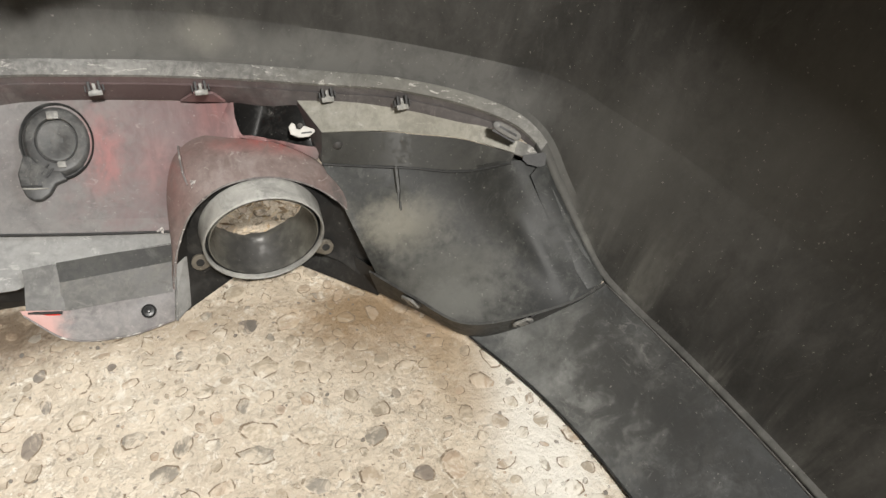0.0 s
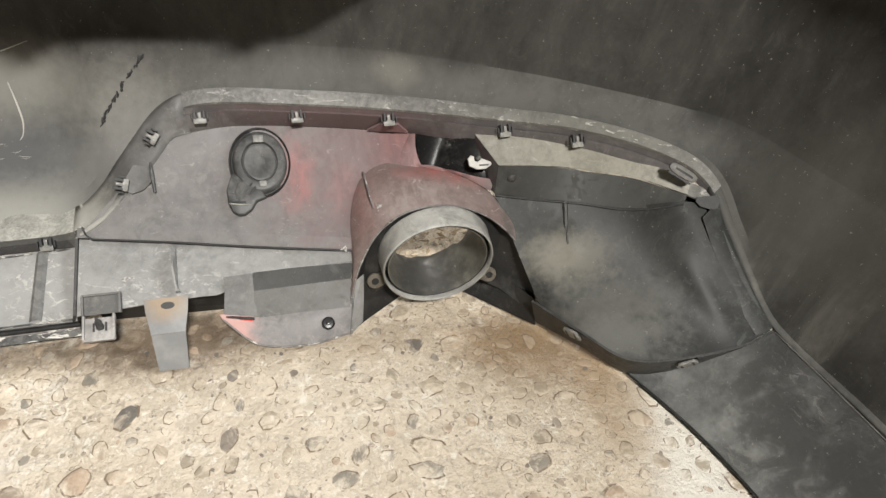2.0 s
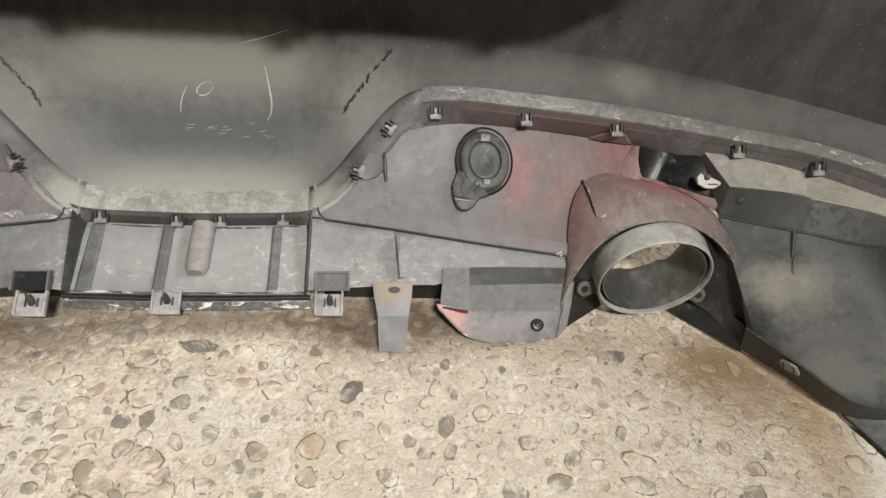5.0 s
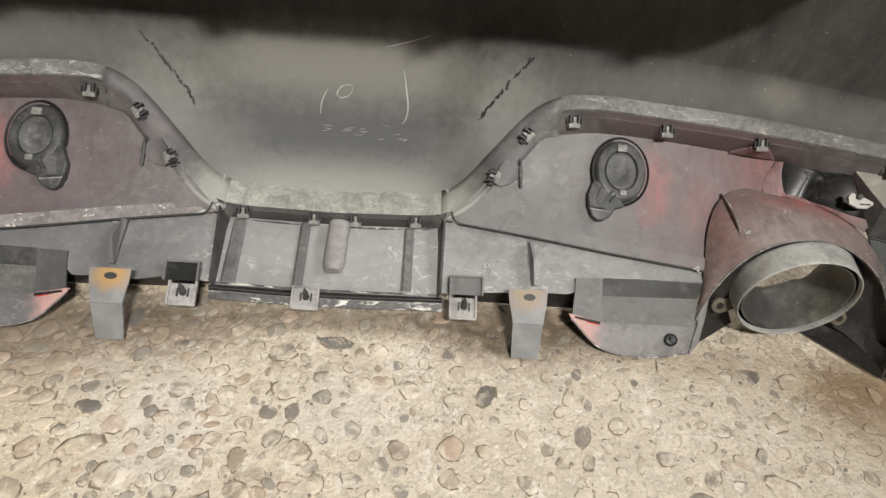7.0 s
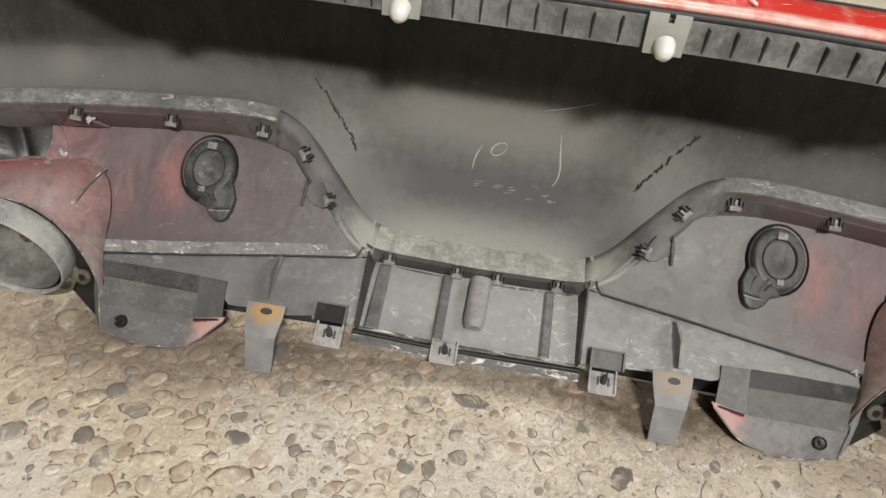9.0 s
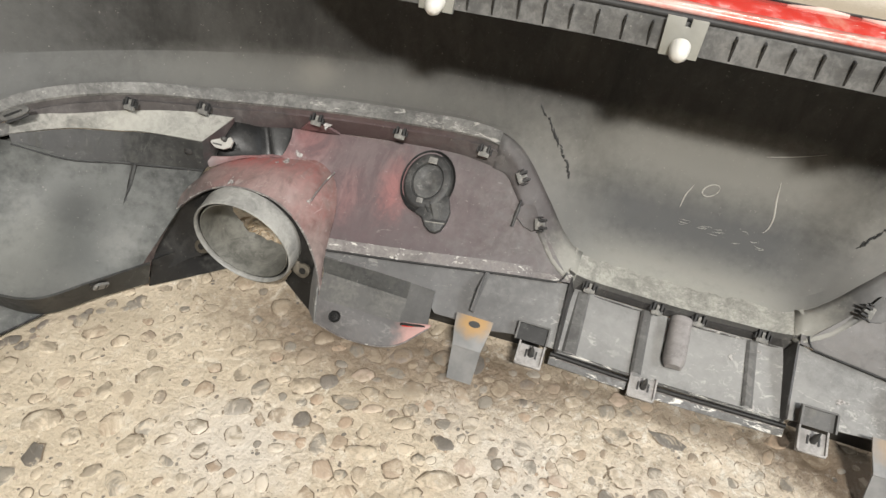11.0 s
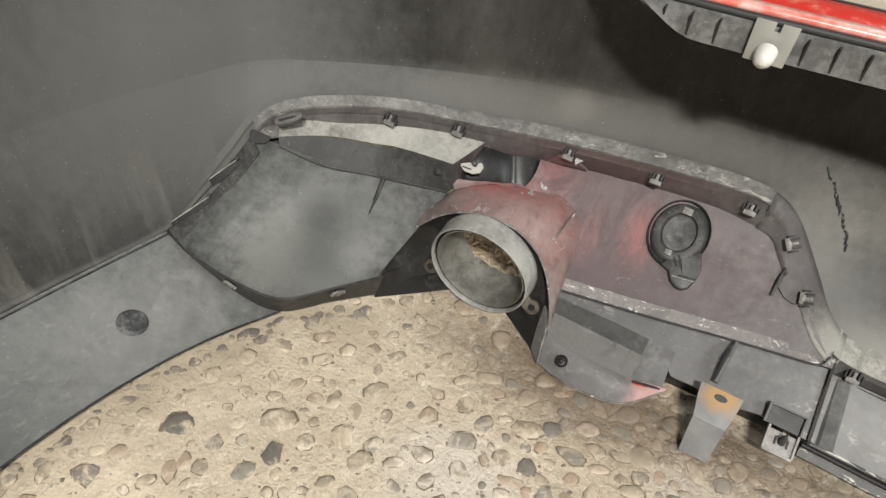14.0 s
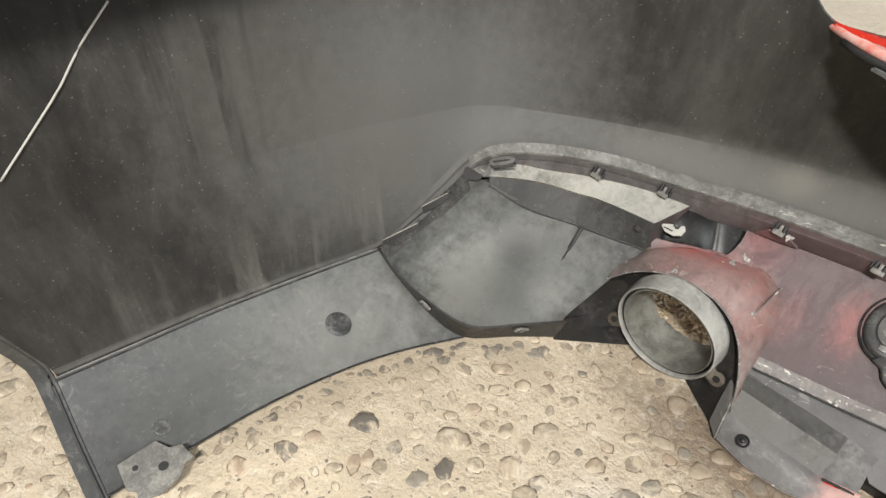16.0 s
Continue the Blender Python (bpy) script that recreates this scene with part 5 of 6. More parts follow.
def build_fog(s):
    P = lambda *a: mir(a, s)
    # ledge: pale top, dark front
    back = [p + Vector((0, 0.0, 0)) for p in (P(0.547, -0.040, 0.1775), P(0.60, -0.062, 0.186), P(0.655, -0.091, 0.1915), P(0.715, -0.128, 0.189), P(0.752, -0.158, 0.181))]
    lip_ = [P(0.563, -0.088, 0.166), P(0.610, -0.097, 0.168), P(0.640, -0.102, 0.167), P(0.652, -0.106, 0.166), P(0.700, -0.133, 0.172), P(0.742, -0.172, 0.176)]
    foot = [P(0.561, -0.097, 0.134), P(0.606, -0.113, 0.136), P(0.634, -0.123, 0.138), P(0.648, -0.127, 0.138), P(0.696, -0.152, 0.145), P(0.738, -0.176, 0.168)]
    ledge = part("ledge", sheet(patch(lip_, 0, back, 0, 30, 6), 0.0025, (0, -0.4, 0.8)), M_LEDGE, insert, "pale dust-covered ledge", 48)
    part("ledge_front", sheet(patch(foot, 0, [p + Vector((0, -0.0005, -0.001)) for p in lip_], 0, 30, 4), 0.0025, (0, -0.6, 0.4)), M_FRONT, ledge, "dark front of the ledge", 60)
    # dark tube draws the shadow line under the ledge's front
    part("shadow_line", tube([p + Vector((0, -0.0015, -0.001)) for p in spline(foot, 30)], 0.0009, 6), M_NEARBLACK, ledge, "dark line for the shade under the ledge", 60)
    part("ledge_end", sheet([[P(0.561, -0.097, 0.134), P(0.563, -0.088, 0.166)], [P(0.552, -0.060, 0.136), P(0.548, -0.042, 0.175)]], 0.002, (0, -0.5, 0.4)), M_STEP, ledge)
    part("bump", lathe([(0.0001, 0.003), (0.003, 0.0025), (0.0055, 0.0)], P(0.578, -0.0965, 0.153), (0, -0.85, -0.1), 16), M_STEP, ledge, "", 180)
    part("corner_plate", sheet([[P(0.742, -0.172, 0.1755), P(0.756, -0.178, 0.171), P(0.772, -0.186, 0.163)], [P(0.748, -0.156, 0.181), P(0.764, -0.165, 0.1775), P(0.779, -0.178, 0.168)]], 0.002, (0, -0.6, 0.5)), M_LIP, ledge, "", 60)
    part("corner_back", sheet([[P(0.724, -0.164, 0.154), P(0.782, -0.178, 0.152)], [P(0.732, -0.156, 0.176), P(0.788, -0.170, 0.176)]], 0.002, (0, -0.6, 0.5)), M_BAND if s < 0 else M_BOWL, ledge, "", 60)
    # deep panel
    lo = [P(0.597, -0.190, 0.050), P(0.622, -0.235, 0.055), P(0.655, -0.279, 0.058), P(0.705, -0.292, 0.062), P(0.775, -0.296, 0.074), P(0.812, -0.289, 0.082)]
    hi = [P(0.560, -0.093, 0.136), P(0.606, -0.110, 0.138), P(0.648, -0.124, 0.140), P(0.696, -0.149, 0.147), P(0.736, -0.174, 0.168), P(0.768, -0.180, 0.168)]
    rows = patch(lo, 0, hi, 0, 40, 24)
    for j, r in enumerate(rows):
        v = j / 24
        for i, p in enumerate(r):
            u = i / 40
            p += Vector((0.25 * s, 0.55, -0.8)) * (0.013 * 4 * v * (1 - v) * (4 * u * (1 - u)) ** 0.7 - 0.0036 * math.exp(-((u - 0.80 - 0.10 * (0.5 - v)) / 0.045) ** 2) * math.sin(math.pi * min(v / 0.75, 1)))
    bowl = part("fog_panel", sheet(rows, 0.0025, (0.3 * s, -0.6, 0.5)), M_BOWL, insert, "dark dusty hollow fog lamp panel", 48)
    part("rib", tube([P(0.634, -0.1215, 0.1365), P(0.6328, -0.139, 0.1175), P(0.632, -0.152, 0.1055), P(0.632, -0.161, 0.0995)], [0.0030, 0.0030, 0.0026, 0.0006], 7), M_FRONT, bowl, "dark tapering rib", 40)
    # lower flange round the panel
    fl_hi = [P(0.590, -0.185, 0.050), P(0.622, -0.237, 0.056), P(0.655, -0.282, 0.059), P(0.705, -0.295, 0.063), P(0.775, -0.299, 0.075), P(0.815, -0.291, 0.082)]
    fl_lo = [P(0.604, -0.183, 0.010), P(0.640, -0.222, 0.010), P(0.681, -0.266, 0.008), P(0.722, -0.283, 0.026), P(0.785, -0.291, 0.060), P(0.818, -0.290, 0.079)]
    part("panel_flange", sheet(patch(fl_lo, 0, fl_hi, 0, 36, 4), 0.0025, (0.2 * s, -0.8, 0.3)), M_FRONT, bowl, "dark narrow flange", 60)
    for u in (0.205, 0.66):
        # folded clips on the flange: a pad between two dark slots
        k = int(u * 36)
        hi_, lo_ = spline(fl_hi, 36), spline(fl_lo, 36)
        along, across = (hi_[k + 1] - hi_[k - 1]).normalized(), (hi_[k] - lo_[k]).normalized()
        n_ = along.cross(across).normalized() * s
        n_ = n_ if n_.y < 0 else -n_
        m = frame_at(hi_[k].lerp(lo_[k], 0.22) + n_ * 0.0012, n_, across)
        g_ = 1.45 if s > 0 else 1.05
        m = m @ pose(0, 0, 0, 0, 0, 24 * s) @ Matrix.Diagonal((g_, g_, 1, 1))
        bm = prism([(-0.0072, -0.0048), (-0.0050, -0.0062), (0.0062, -0.0056), (0.0076, -0.0010), (0.0068, 0.0056), (-0.0046, 0.0060), (-0.0074, 0.0020)], 0.0034, m, bev=0.0012)
        fc = part("flange_clip", bm, M_CLIP, bowl, "pale folded clip on the flange", 60)
        for x in (-0.0040, 0.0044):
            part("slot", block((0.0014, 0.0090, 0.0006), m @ pose(x, 0.0004, 0.0034, 0, 0, -14 * s), 0), M_NEARBLACK, fc)
        part("slot", block((0.0030, 0.0070, 0.0010), m @ pose(0.0098 * s, 0.0005, 0.0006, 0, 0, -14 * s), 0), M_NEARBLACK, fc)
    # spring tabs along the outer edge
    rim_a = spline([P(0.7735, -0.181, 0.171), P(0.785, -0.206, 0.145), P(0.8005, -0.248, 0.1105), P(0.8140, -0.288, 0.0845)], 24)
    rim_b = spline([P(0.755, -0.192, 0.160), P(0.765, -0.214, 0.135), P(0.780, -0.254, 0.102), P(0.793, -0.291, 0.0805)], 24)
    band = [rim_a, [a.lerp(b, 0.45) + Vector((-0.0004 * s, -0.0022, 0.0022)) + Vector((0, 0, 0.0012)) * noise.noise(a * 90) for a, b in zip(rim_a, rim_b)], rim_b]
    part("edge_band", sheet(band, 0.0012, (0.2 * s, -0.6, 0.6)), M_BAND if s < 0 else M_BOWL, bowl, "dust-streaked outer edge of the panel", 60)
    for a, b in ((P(0.7805, -0.2050, 0.1475), P(0.7995, -0.2315, 0.1285)), (P(0.7925, -0.2430, 0.1135), P(0.8190, -0.2800, 0.0885))):
        up = Vector((-0.002 * s, -0.004, 0.003))
        a, b = a + Vector((-0.003 * s, 0, 0)), b + Vector((-0.003 * s, 0, 0))
        if s > 0:
            continue
        part("edge_tab", tube([a + up, (a + b) / 2 + up * 1.2, b + up], [0.0006, 0.0010, 0.0005], 6), M_LEDGE, bowl, "thin pale edge of a spring tab", 60)
        # dark sheet draws the slit together with the shadow below the tab
        slit = [[a + up, a.lerp(b, 0.5) + up * 1.1, b + up], [a + up * 0.9 + Vector((-0.003 * s, -0.0012, -0.004)), a.lerp(b, 0.5) + up + Vector((-0.0058 * s, -0.002, -0.0058)), b + up * 0.8 + Vector((-0.006 * s, -0.002, -0.006))]]
        part("edge_slot", sheet([[q + Vector((0, -0.0002, -0.0004)) for q in r] for r in slit], 0.0006, (0.2 * s, -0.6, 0.6)), M_SEAT, bowl, "dark slit and its shade under the tab", 60)
        part("edge_hole", block((0.0045, 0.0035, 0.0006), frame_at(a + up * 1.2 + Vector((0, 0.0015, 0.002)), (-0.3 * s, -0.7, 0.6)), 0), M_NEARBLACK, bowl)
    hole = [(-0.0125, 0.0050), (-0.002, 0.0062), (0.0100, 0.0072), (0.0125, 0.0040), (0.0108, -0.0062), (0.004, -0.0078), (-0.008, -0.0045), (-0.0130, 0.0005)]
    part("corner_pocket", prism([(x * s, y) for x, y in hole], 0.0012, frame_at(P(0.7615, -0.1825, 0.1720), (-0.2 * s, -0.75, 0.6)) @ pose(0, 0, 0, 0, 0, 4 * s)), M_NEARBLACK, bowl, "dark hollow in the panel's corner")
    # black connector housing in the window beside the hood
    push = Vector((0, 0.0045, -0.005))
    lo = [p + push for p in (P(0.481, -0.024, 0.150), P(0.488, -0.047, 0.138), P(0.520, -0.063, 0.140), P(0.545, -0.079, 0.1405), P(0.566, -0.091, 0.142))]
    hi = [p + push for p in (P(0.482, -0.015, 0.162), P(0.498, -0.014, 0.171), P(0.525, -0.024, 0.177), P(0.550, -0.034, 0.181), P(0.573, -0.070, 0.162))]
    rows = patch(lo, 0, hi, 0, 40, 20)
    n = Vector((0.1 * s, -0.70, 0.70))
    for j, r in enumerate(rows):
        for i, p in enumerate(r):
            u, v = i / 40, j / 20
            block_ = max(0, 1 - abs((u - 0.20) / 0.21) ** 3.5) ** 0.6 * max(0, 1 - abs((v - 0.5) / 0.62) ** 4) ** 0.5
            barrel = max(0, 1 - ((u - 0.66) / 0.27) ** 2) ** 0.5 * max(0, 1 - ((v - 0.46) / 0.56) ** 2) ** 0.5
            p += n * (0.0055 * block_ + 0.0105 * barrel - 0.003)
    hs = part("housing", sheet(rows, 0.003, (0.5 * s, -0.5, 0.6)), M_HOUSING, insert, "black plastic connector housing in the window", 60)
    m = frame_at(P(0.5455, -0.0755, 0.1610), (-0.05 * s, -0.72, 0.69)) @ pose(0, 0, 0, 0, 0, -6 * s)
    wc = [(-0.0135, 0.003), (-0.0105, 0.0072), (-0.0070, 0.0060), (-0.0058, 0.0015), (-0.0020, 0.0008), (0.0015, 0.0050), (0.0125, 0.0018), (0.0130, -0.0010), (0.0070, -0.0062), (-0.0030, -0.0075), (-0.0115, -0.0045)]
    wcl = part("white_clip", prism([(x * s, y) for x, y in wc], 0.004, m, bev=0.0007), M_NYLON, hs, "white nylon clip")
    part("slot", block((0.011, 0.0016, 0.0006), m @ pose(0.0045 * s, -0.0022, 0.0041, 0, 0, 8 * s), 0), M_NEARBLACK, wcl)
    part("cable_end", lathe([(0.0001, 0.0045), (0.0024, 0.004), (0.0030, 0.002), (0.0030, 0.0)], m @ V(-0.002 * s, 0.0045, 0.001), n, 14), M_RIB, wcl, "grey cable end", 180)
    # long spring tab on the lip's corner, dark hollow below it
    m = frame_at(P(0.7325, -0.1625, 0.1975), (-0.25 * s, -0.75, 0.62)) @ pose(0, 0, 0, 0, 0, -24 * s)
    out = [(0.016 * math.copysign(abs(math.cos(a)) ** 0.7, math.cos(a)), 0.0052 * math.copysign(abs(math.sin(a)) ** 0.7, math.sin(a))) for a in (2 * math.pi * k / 24 for k in range(24))]
    tab = part("spring_tab", prism(out, 0.0030, m, bev=0.0009), M_RIB, ledge, "grey bent spring tab", 60)
    part("slot", block((0.020, 0.0022, 0.0006), m @ pose(0.001 * s, 0.0002, 0.0031), 0), M_SEAT, tab)
    part("slot", block((0.026, 0.0022, 0.0022), m @ pose(0, -0.0058, 0.0), 0), M_NEARBLACK, tab)


for s in (1, -1):
    build_wing(s)
    build_exhaust(s)
    build_fog(s)


# ---- side returns ----
def build_return(s):
    P = lambda *a: mir(a, s)
    inner = spline([P(0.681, -0.266, 0.008), P(0.717, -0.340, 0.008), P(0.740, -0.410, 0.008), P(0.757, -0.50, 0.008), P(0.763, -0.58, 0.008), P(0.767, -0.672, 0.009)], 40)
    outer = spline([P(0.818, -0.290, 0.079), P(0.840, -0.40, 0.079), P(0.857, -0.50, 0.079), P(0.866, -0.58, 0.079), P(0.876, -0.660, 0.079)], 40)
    rows = []
    for j in range(9):
        v = j / 8
        rows.append([p.lerp(q, v) + Vector((0, 0, -0.008 * math.sin(math.pi * v))) for p, q in zip(inner, outer)])
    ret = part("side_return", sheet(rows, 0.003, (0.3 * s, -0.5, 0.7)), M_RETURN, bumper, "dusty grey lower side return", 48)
    # pale and dark tubes draw the fold's gloss and its shadow
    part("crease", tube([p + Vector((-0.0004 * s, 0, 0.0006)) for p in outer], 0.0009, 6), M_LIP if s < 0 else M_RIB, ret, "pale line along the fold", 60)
    if s < 0:
        part("crease_shadow", tube([p + Vector((-0.0030 * s, 0, -0.0010)) for p in outer], 0.0010, 6), M_FRONT, ret, "dark shadow line beside the fold", 60)
    part("rolled_edge", tube([p + Vector((0, 0, 0.000)) for p in inner], 0.0012, 8), M_BLACK, ret, "", 60)
    for c, r in (((0.780, -0.382, 0.0365), 0.013), ((0.795, -0.60, 0.0225), 0.008)) if s < 0 else ():
        n = Vector((-0.45 * s, 0, 0.9))
        part("dimple", lathe([(r * 1.22, -0.0006), (r * 1.05, 0.0008), (r * 0.8, 0.0010), (r * 0.5, 0.0008), (0.0001, 0.0007)], P(*c), n, 24), M_DIMPLE, ret, "dark round dimple", 180)
    # end flange that runs up the wheel arch
    base = [P(0.764, -0.672, 0.009), P(0.82, -0.667, 0.037), P(0.873, -0.660, 0.079)] + [mir(q, s) for q in half[-1][3:]]
    path = spline(base, 50)
    rows = [path, [p + Vector((0.001 * s, -0.003, -0.001)) for p in path], [p + Vector((0.007 * s, -0.012, -0.003)) for p in path], [p + Vector((0.010 * s, -0.017, -0.004)) for p in path]]
    part("end_flange", sheet(rows, 0.0025, (0.2 * s, -0.5, 0.8)), M_RETURN, ret, "grey wheel-arch end flange", 60)
    part("groove", tube([p + Vector((0.002 * s, -0.004, 0.0012)) for p in path], 0.0014, 6), M_NEARBLACK, ret, "", 60)
    # fixing tab with two holes
    m = frame_at(P(0.757, -0.622, 0.017), (-0.15 * s, 0, 1), (0, 1, 0))
    out = [(-0.026, -0.030), (0.004, -0.034), (0.011, -0.027), (0.020, -0.030), (0.027, -0.012), (0.023, 0.012), (0.014, 0.019), (0.012, 0.031), (-0.007, 0.029), (-0.012, 0.017), (-0.027, 0.010)]
    tab = part("fixing_tab", prism([(x * -s, y) for x, y in out], 0.003, m, bev=0.0008), M_CLIP, ret, "grey fixing tab with holes", 40)
    for x, y, r in ((-0.003, 0.004, 0.005), (0.012, -0.018, 0.003)):
        part("hole", prism([(r * math.cos(a), r * math.sin(a)) for a in (2 * math.pi * k / 16 for k in range(16))], 0.0004, m @ pose(x * s, y, 0.0029)), M_NEARBLACK, tab)


for s in (1, -1):
    build_return(s)


# ---- marks on the cover ----
def on_cover(x, z, lift=0.0006):
    """The point of the cover's inner face at that x and height."""
    best, spot = 9, None
    for c in full:
        for a, b in zip(c[2:], c[3:]):
            if (a.z - z) * (b.z - z) <= 0 and abs(b.z - a.z) > 1e-6:
                q = a.lerp(b, (z - a.z) / (b.z - a.z))
                if abs(q.x - x) < best:
                    best, spot = abs(q.x - x), q
    return Vector((x if abs(x) < 0.7 else spot.x, spot.y - lift, z))


def scratch(points, r, mat=M_SCRATCH, label="pale scratch"):
    p = spline([on_cover(*q) for q in points], 24)
    taper = [r * (0.35 + 0.65 * math.sin(math.pi * k / 24)) for k in range(25)]
    part("scratch", tube(p, taper, 5), mat, cover, label, 180)


scratch([(0.070, 0.185), (0.073, 0.165), (0.076, 0.148), (0.074, 0.136), (0.070, 0.131)], 0.0011)
scratch([(-0.018, 0.160), (-0.024, 0.148), (-0.026, 0.135)], 0.0008)
loop = [(0.002 + 0.009 * math.cos(a), 0.1585 + 0.006 * math.sin(a) + 0.003 * math.cos(a)) for a in (2 * math.pi * k / 14 for k in range(15))]
scratch(loop, 0.0009)
scratch([(0.045, 0.208), (0.072, 0.216), (0.100, 0.227)], 0.0006)


for k in range(16):
    # faint scuffs below the scratches
    r_ = random.Random(60 + k)
    x, z = r_.uniform(-0.03, 0.075), r_.uniform(0.112, 0.128)
    scratch([(x, z), (x + r_.uniform(0.002, 0.006), z + r_.uniform(-0.001, 0.001)), (x + r_.uniform(0.007, 0.013), z + r_.uniform(-0.0015, 0.0015))], r_.uniform(0.00014, 0.00028), M_SCRATCH, "faint scuff")


def side_scratch():
    pts = []
    for y, z in ((-0.62, 0.291), (-0.579, 0.329), (-0.552, 0.354), (-0.524, 0.383), (-0.491, 0.413)):
        best = min((q for c in half for q in c if c[0].y < -0.25), key=lambda q: abs(q.y - y) + abs(q.z - z))
        x = [a.lerp(b, (z - a.z) / (b.z - a.z)) for c in half if c[0].y < -0.25 for a, b in zip(c[2:], c[3:]) if (a.z - z) * (b.z - z) <= 0]
        q = min(x, key=lambda w: abs(w.y - y))
        pts.append(Vector((-q.x + 0.001, y, z)))
    part("scratch", tube(spline(pts, 24), 0.0010, 6), M_SCRATCH, cover, "long white scratch", 180)


side_scratch()
rng = random.Random(4)
for s in (1, -1):
    for k in range(26):
        u = (k + rng.uniform(0, 1)) / 26
        x, z = 0.159 + 0.052 * u ** 1.2 + rng.uniform(-0.0016, 0.0016), 0.156 + 0.068 * u
        dx, dz = rng.uniform(0.0002, 0.0022), rng.uniform(0.0010, 0.0040)
        p, q = on_cover((x - dx) * s, z - dz, 0.0004), on_cover((x + dx) * s, z + dz, 0.0004)
        r = rng.uniform(0.0006, 0.0018)
        part("rub_mark", tube([p, (p + q) / 2 + Vector((rng.uniform(-0.0008, 0.0008), 0, 0)), q], [r * 0.5, r, r * 0.4], 5), M_NEARBLACK, cover)


# ---- worn pale spots on the insert ----
def worn_spot(place, normal, size, seed):
    """A thin ragged patch where the surface is scraped pale."""
    r = random.Random(seed)
    out = [(size * r.uniform(0.35, 1.1) * math.cos(2 * math.pi * k / 13), size * r.uniform(0.25, 0.75) * math.sin(2 * math.pi * k / 13)) for k in range(13)]
    part("worn_spot", prism(out, 0.0005, frame_at(place, normal) @ pose(0, 0, 0.0, 0, 0, r.uniform(0, 180))), M_WORN, insert)


SPOTS = [((0.4334, -0.0985, 0.1307), (-0.55, -0.15, 0.82), 0.0036), ((0.3967, -0.1055, 0.0807), (-0.13, -0.66, 0.74), 0.0036), ((0.1721, -0.0916, 0.0547), (-0.12, -0.41, 0.9), 0.0045),
         ((0.0648, -0.0632, 0.0446), (-0.06, -0.29, 0.95), 0.004), ((0.0926, -0.0500, 0.0508), (-0.07, -0.3, 0.95), 0.003),
         ((-0.4479, -0.0095, 0.1730), (0.5, -0.5, 0.7), 0.005), ((-0.4779, -0.054, 0.1417), (-0.02, 0.22, 0.97), 0.007), ((-0.4697, -0.0360, 0.1420), (0.35, -0.4, 0.85), 0.006),
         ((-0.4286, -0.0946, 0.1280), (0.64, -0.18, 0.74), 0.0036), ((-0.3227, -0.0915, 0.0799), (0.14, -0.66, 0.74), 0.005), ((-0.5157, -0.1132, 0.1409), (-0.27, -0.13, 0.95), 0.005)]
for k, (place, normal, size) in enumerate(SPOTS):
    for j in range(3):
        shift = Vector((math.cos(k + 2.1 * j), math.sin(k + 2.1 * j), 0)) * size * 0.8 * j
        n_ = Vector(normal).normalized()
        worn_spot(Vector(place) + shift - n_ * shift.dot(n_), normal, size * (1 - 0.32 * j), 10 * k + j)


# ---- pebbles in the floor ----
def pebble_data(seed):
    """A stone of about unit half length, sunk to its shoulder, with a darker ring round it."""
    r = random.Random(seed)
    me = bpy.data.meshes.new("pebble")
    bm = bmesh.new()
    n = 9 if seed < 8 else 12
    phase = [r.uniform(0.62, 1.22) for _ in range(n)]
    phase = [0.74 * phase[k] + 0.26 * phase[k - 1] for k in range(n)]
    tip = (r.uniform(-0.25, 0.25), r.uniform(-0.25, 0.25))
    rings = [(1.17, 0.0), (1.0, 0.05), (0.90, 0.20), (0.66, 0.30), (0.28, 0.335)] if seed < 8 else [(1.16, 0.0), (1.0, 0.06), (0.93, 0.17), (0.74, 0.27), (0.32, 0.33)]
    vs = []
    for rad, h in rings:
        vs.append([bm.verts.new((rad * phase[k] * math.cos(2 * math.pi * k / n) + tip[0] * h, rad * phase[k] * math.sin(2 * math.pi * k / n) + tip[1] * h, h + r.uniform(-0.045, 0.045) * (h > 0))) for k in range(n)])
    for a, b in zip(vs, vs[1:]):
        for k in range(n):
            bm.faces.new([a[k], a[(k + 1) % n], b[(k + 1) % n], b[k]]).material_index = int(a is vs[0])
    bm.faces.new(vs[-1])
    bm.to_mesh(me)
    bm.free()
    me.shade_smooth()
    return me


SHAPES = [pebble_data(k) for k in range(14)]
for sh in SHAPES:
    sh.materials.append(M_PEBBLE)
    sh.materials.append(M_CREVICE)
KINDS = [SHAPES]
for mat in (M_DARKPEB, M_GREYPEB, M_RUSTPEB):
    KINDS.append([sh.copy() for sh in SHAPES])
    for sh in KINDS[-1]:
        sh.materials[0] = mat

# stones that stand out: place, half length, width to length, kind (0 tan, 1 dark, 2 grey, 3 rusty)
STONES_MIDDLE = [(0.019, -0.167, 0.0241, 0.38, 1), (0.17, -0.222, 0.0122, 1.15, 1), (0.136, -0.172, 0.0071, 1.42, 2), (0.092, -0.14, 0.006, 1.51, 2),
                 (0.275, -0.229, 0.006, 1.51, 1), (0.265, -0.265, 0.0091, 1.33, 1), (0.249, -0.259, 0.0061, 0.99, 3),
                 (0.047, -0.221, 0.011, 1.03, 0), (0.067, -0.212, 0.0122, 0.58, 0), (0.005, -0.21, 0.0081, 0.9, 2), (0.089, -0.286, 0.01, 1.11, 2),
                 (0.174, -0.284, 0.0141, 0.57, 0), (0.193, -0.292, 0.0071, 0.72, 0)]
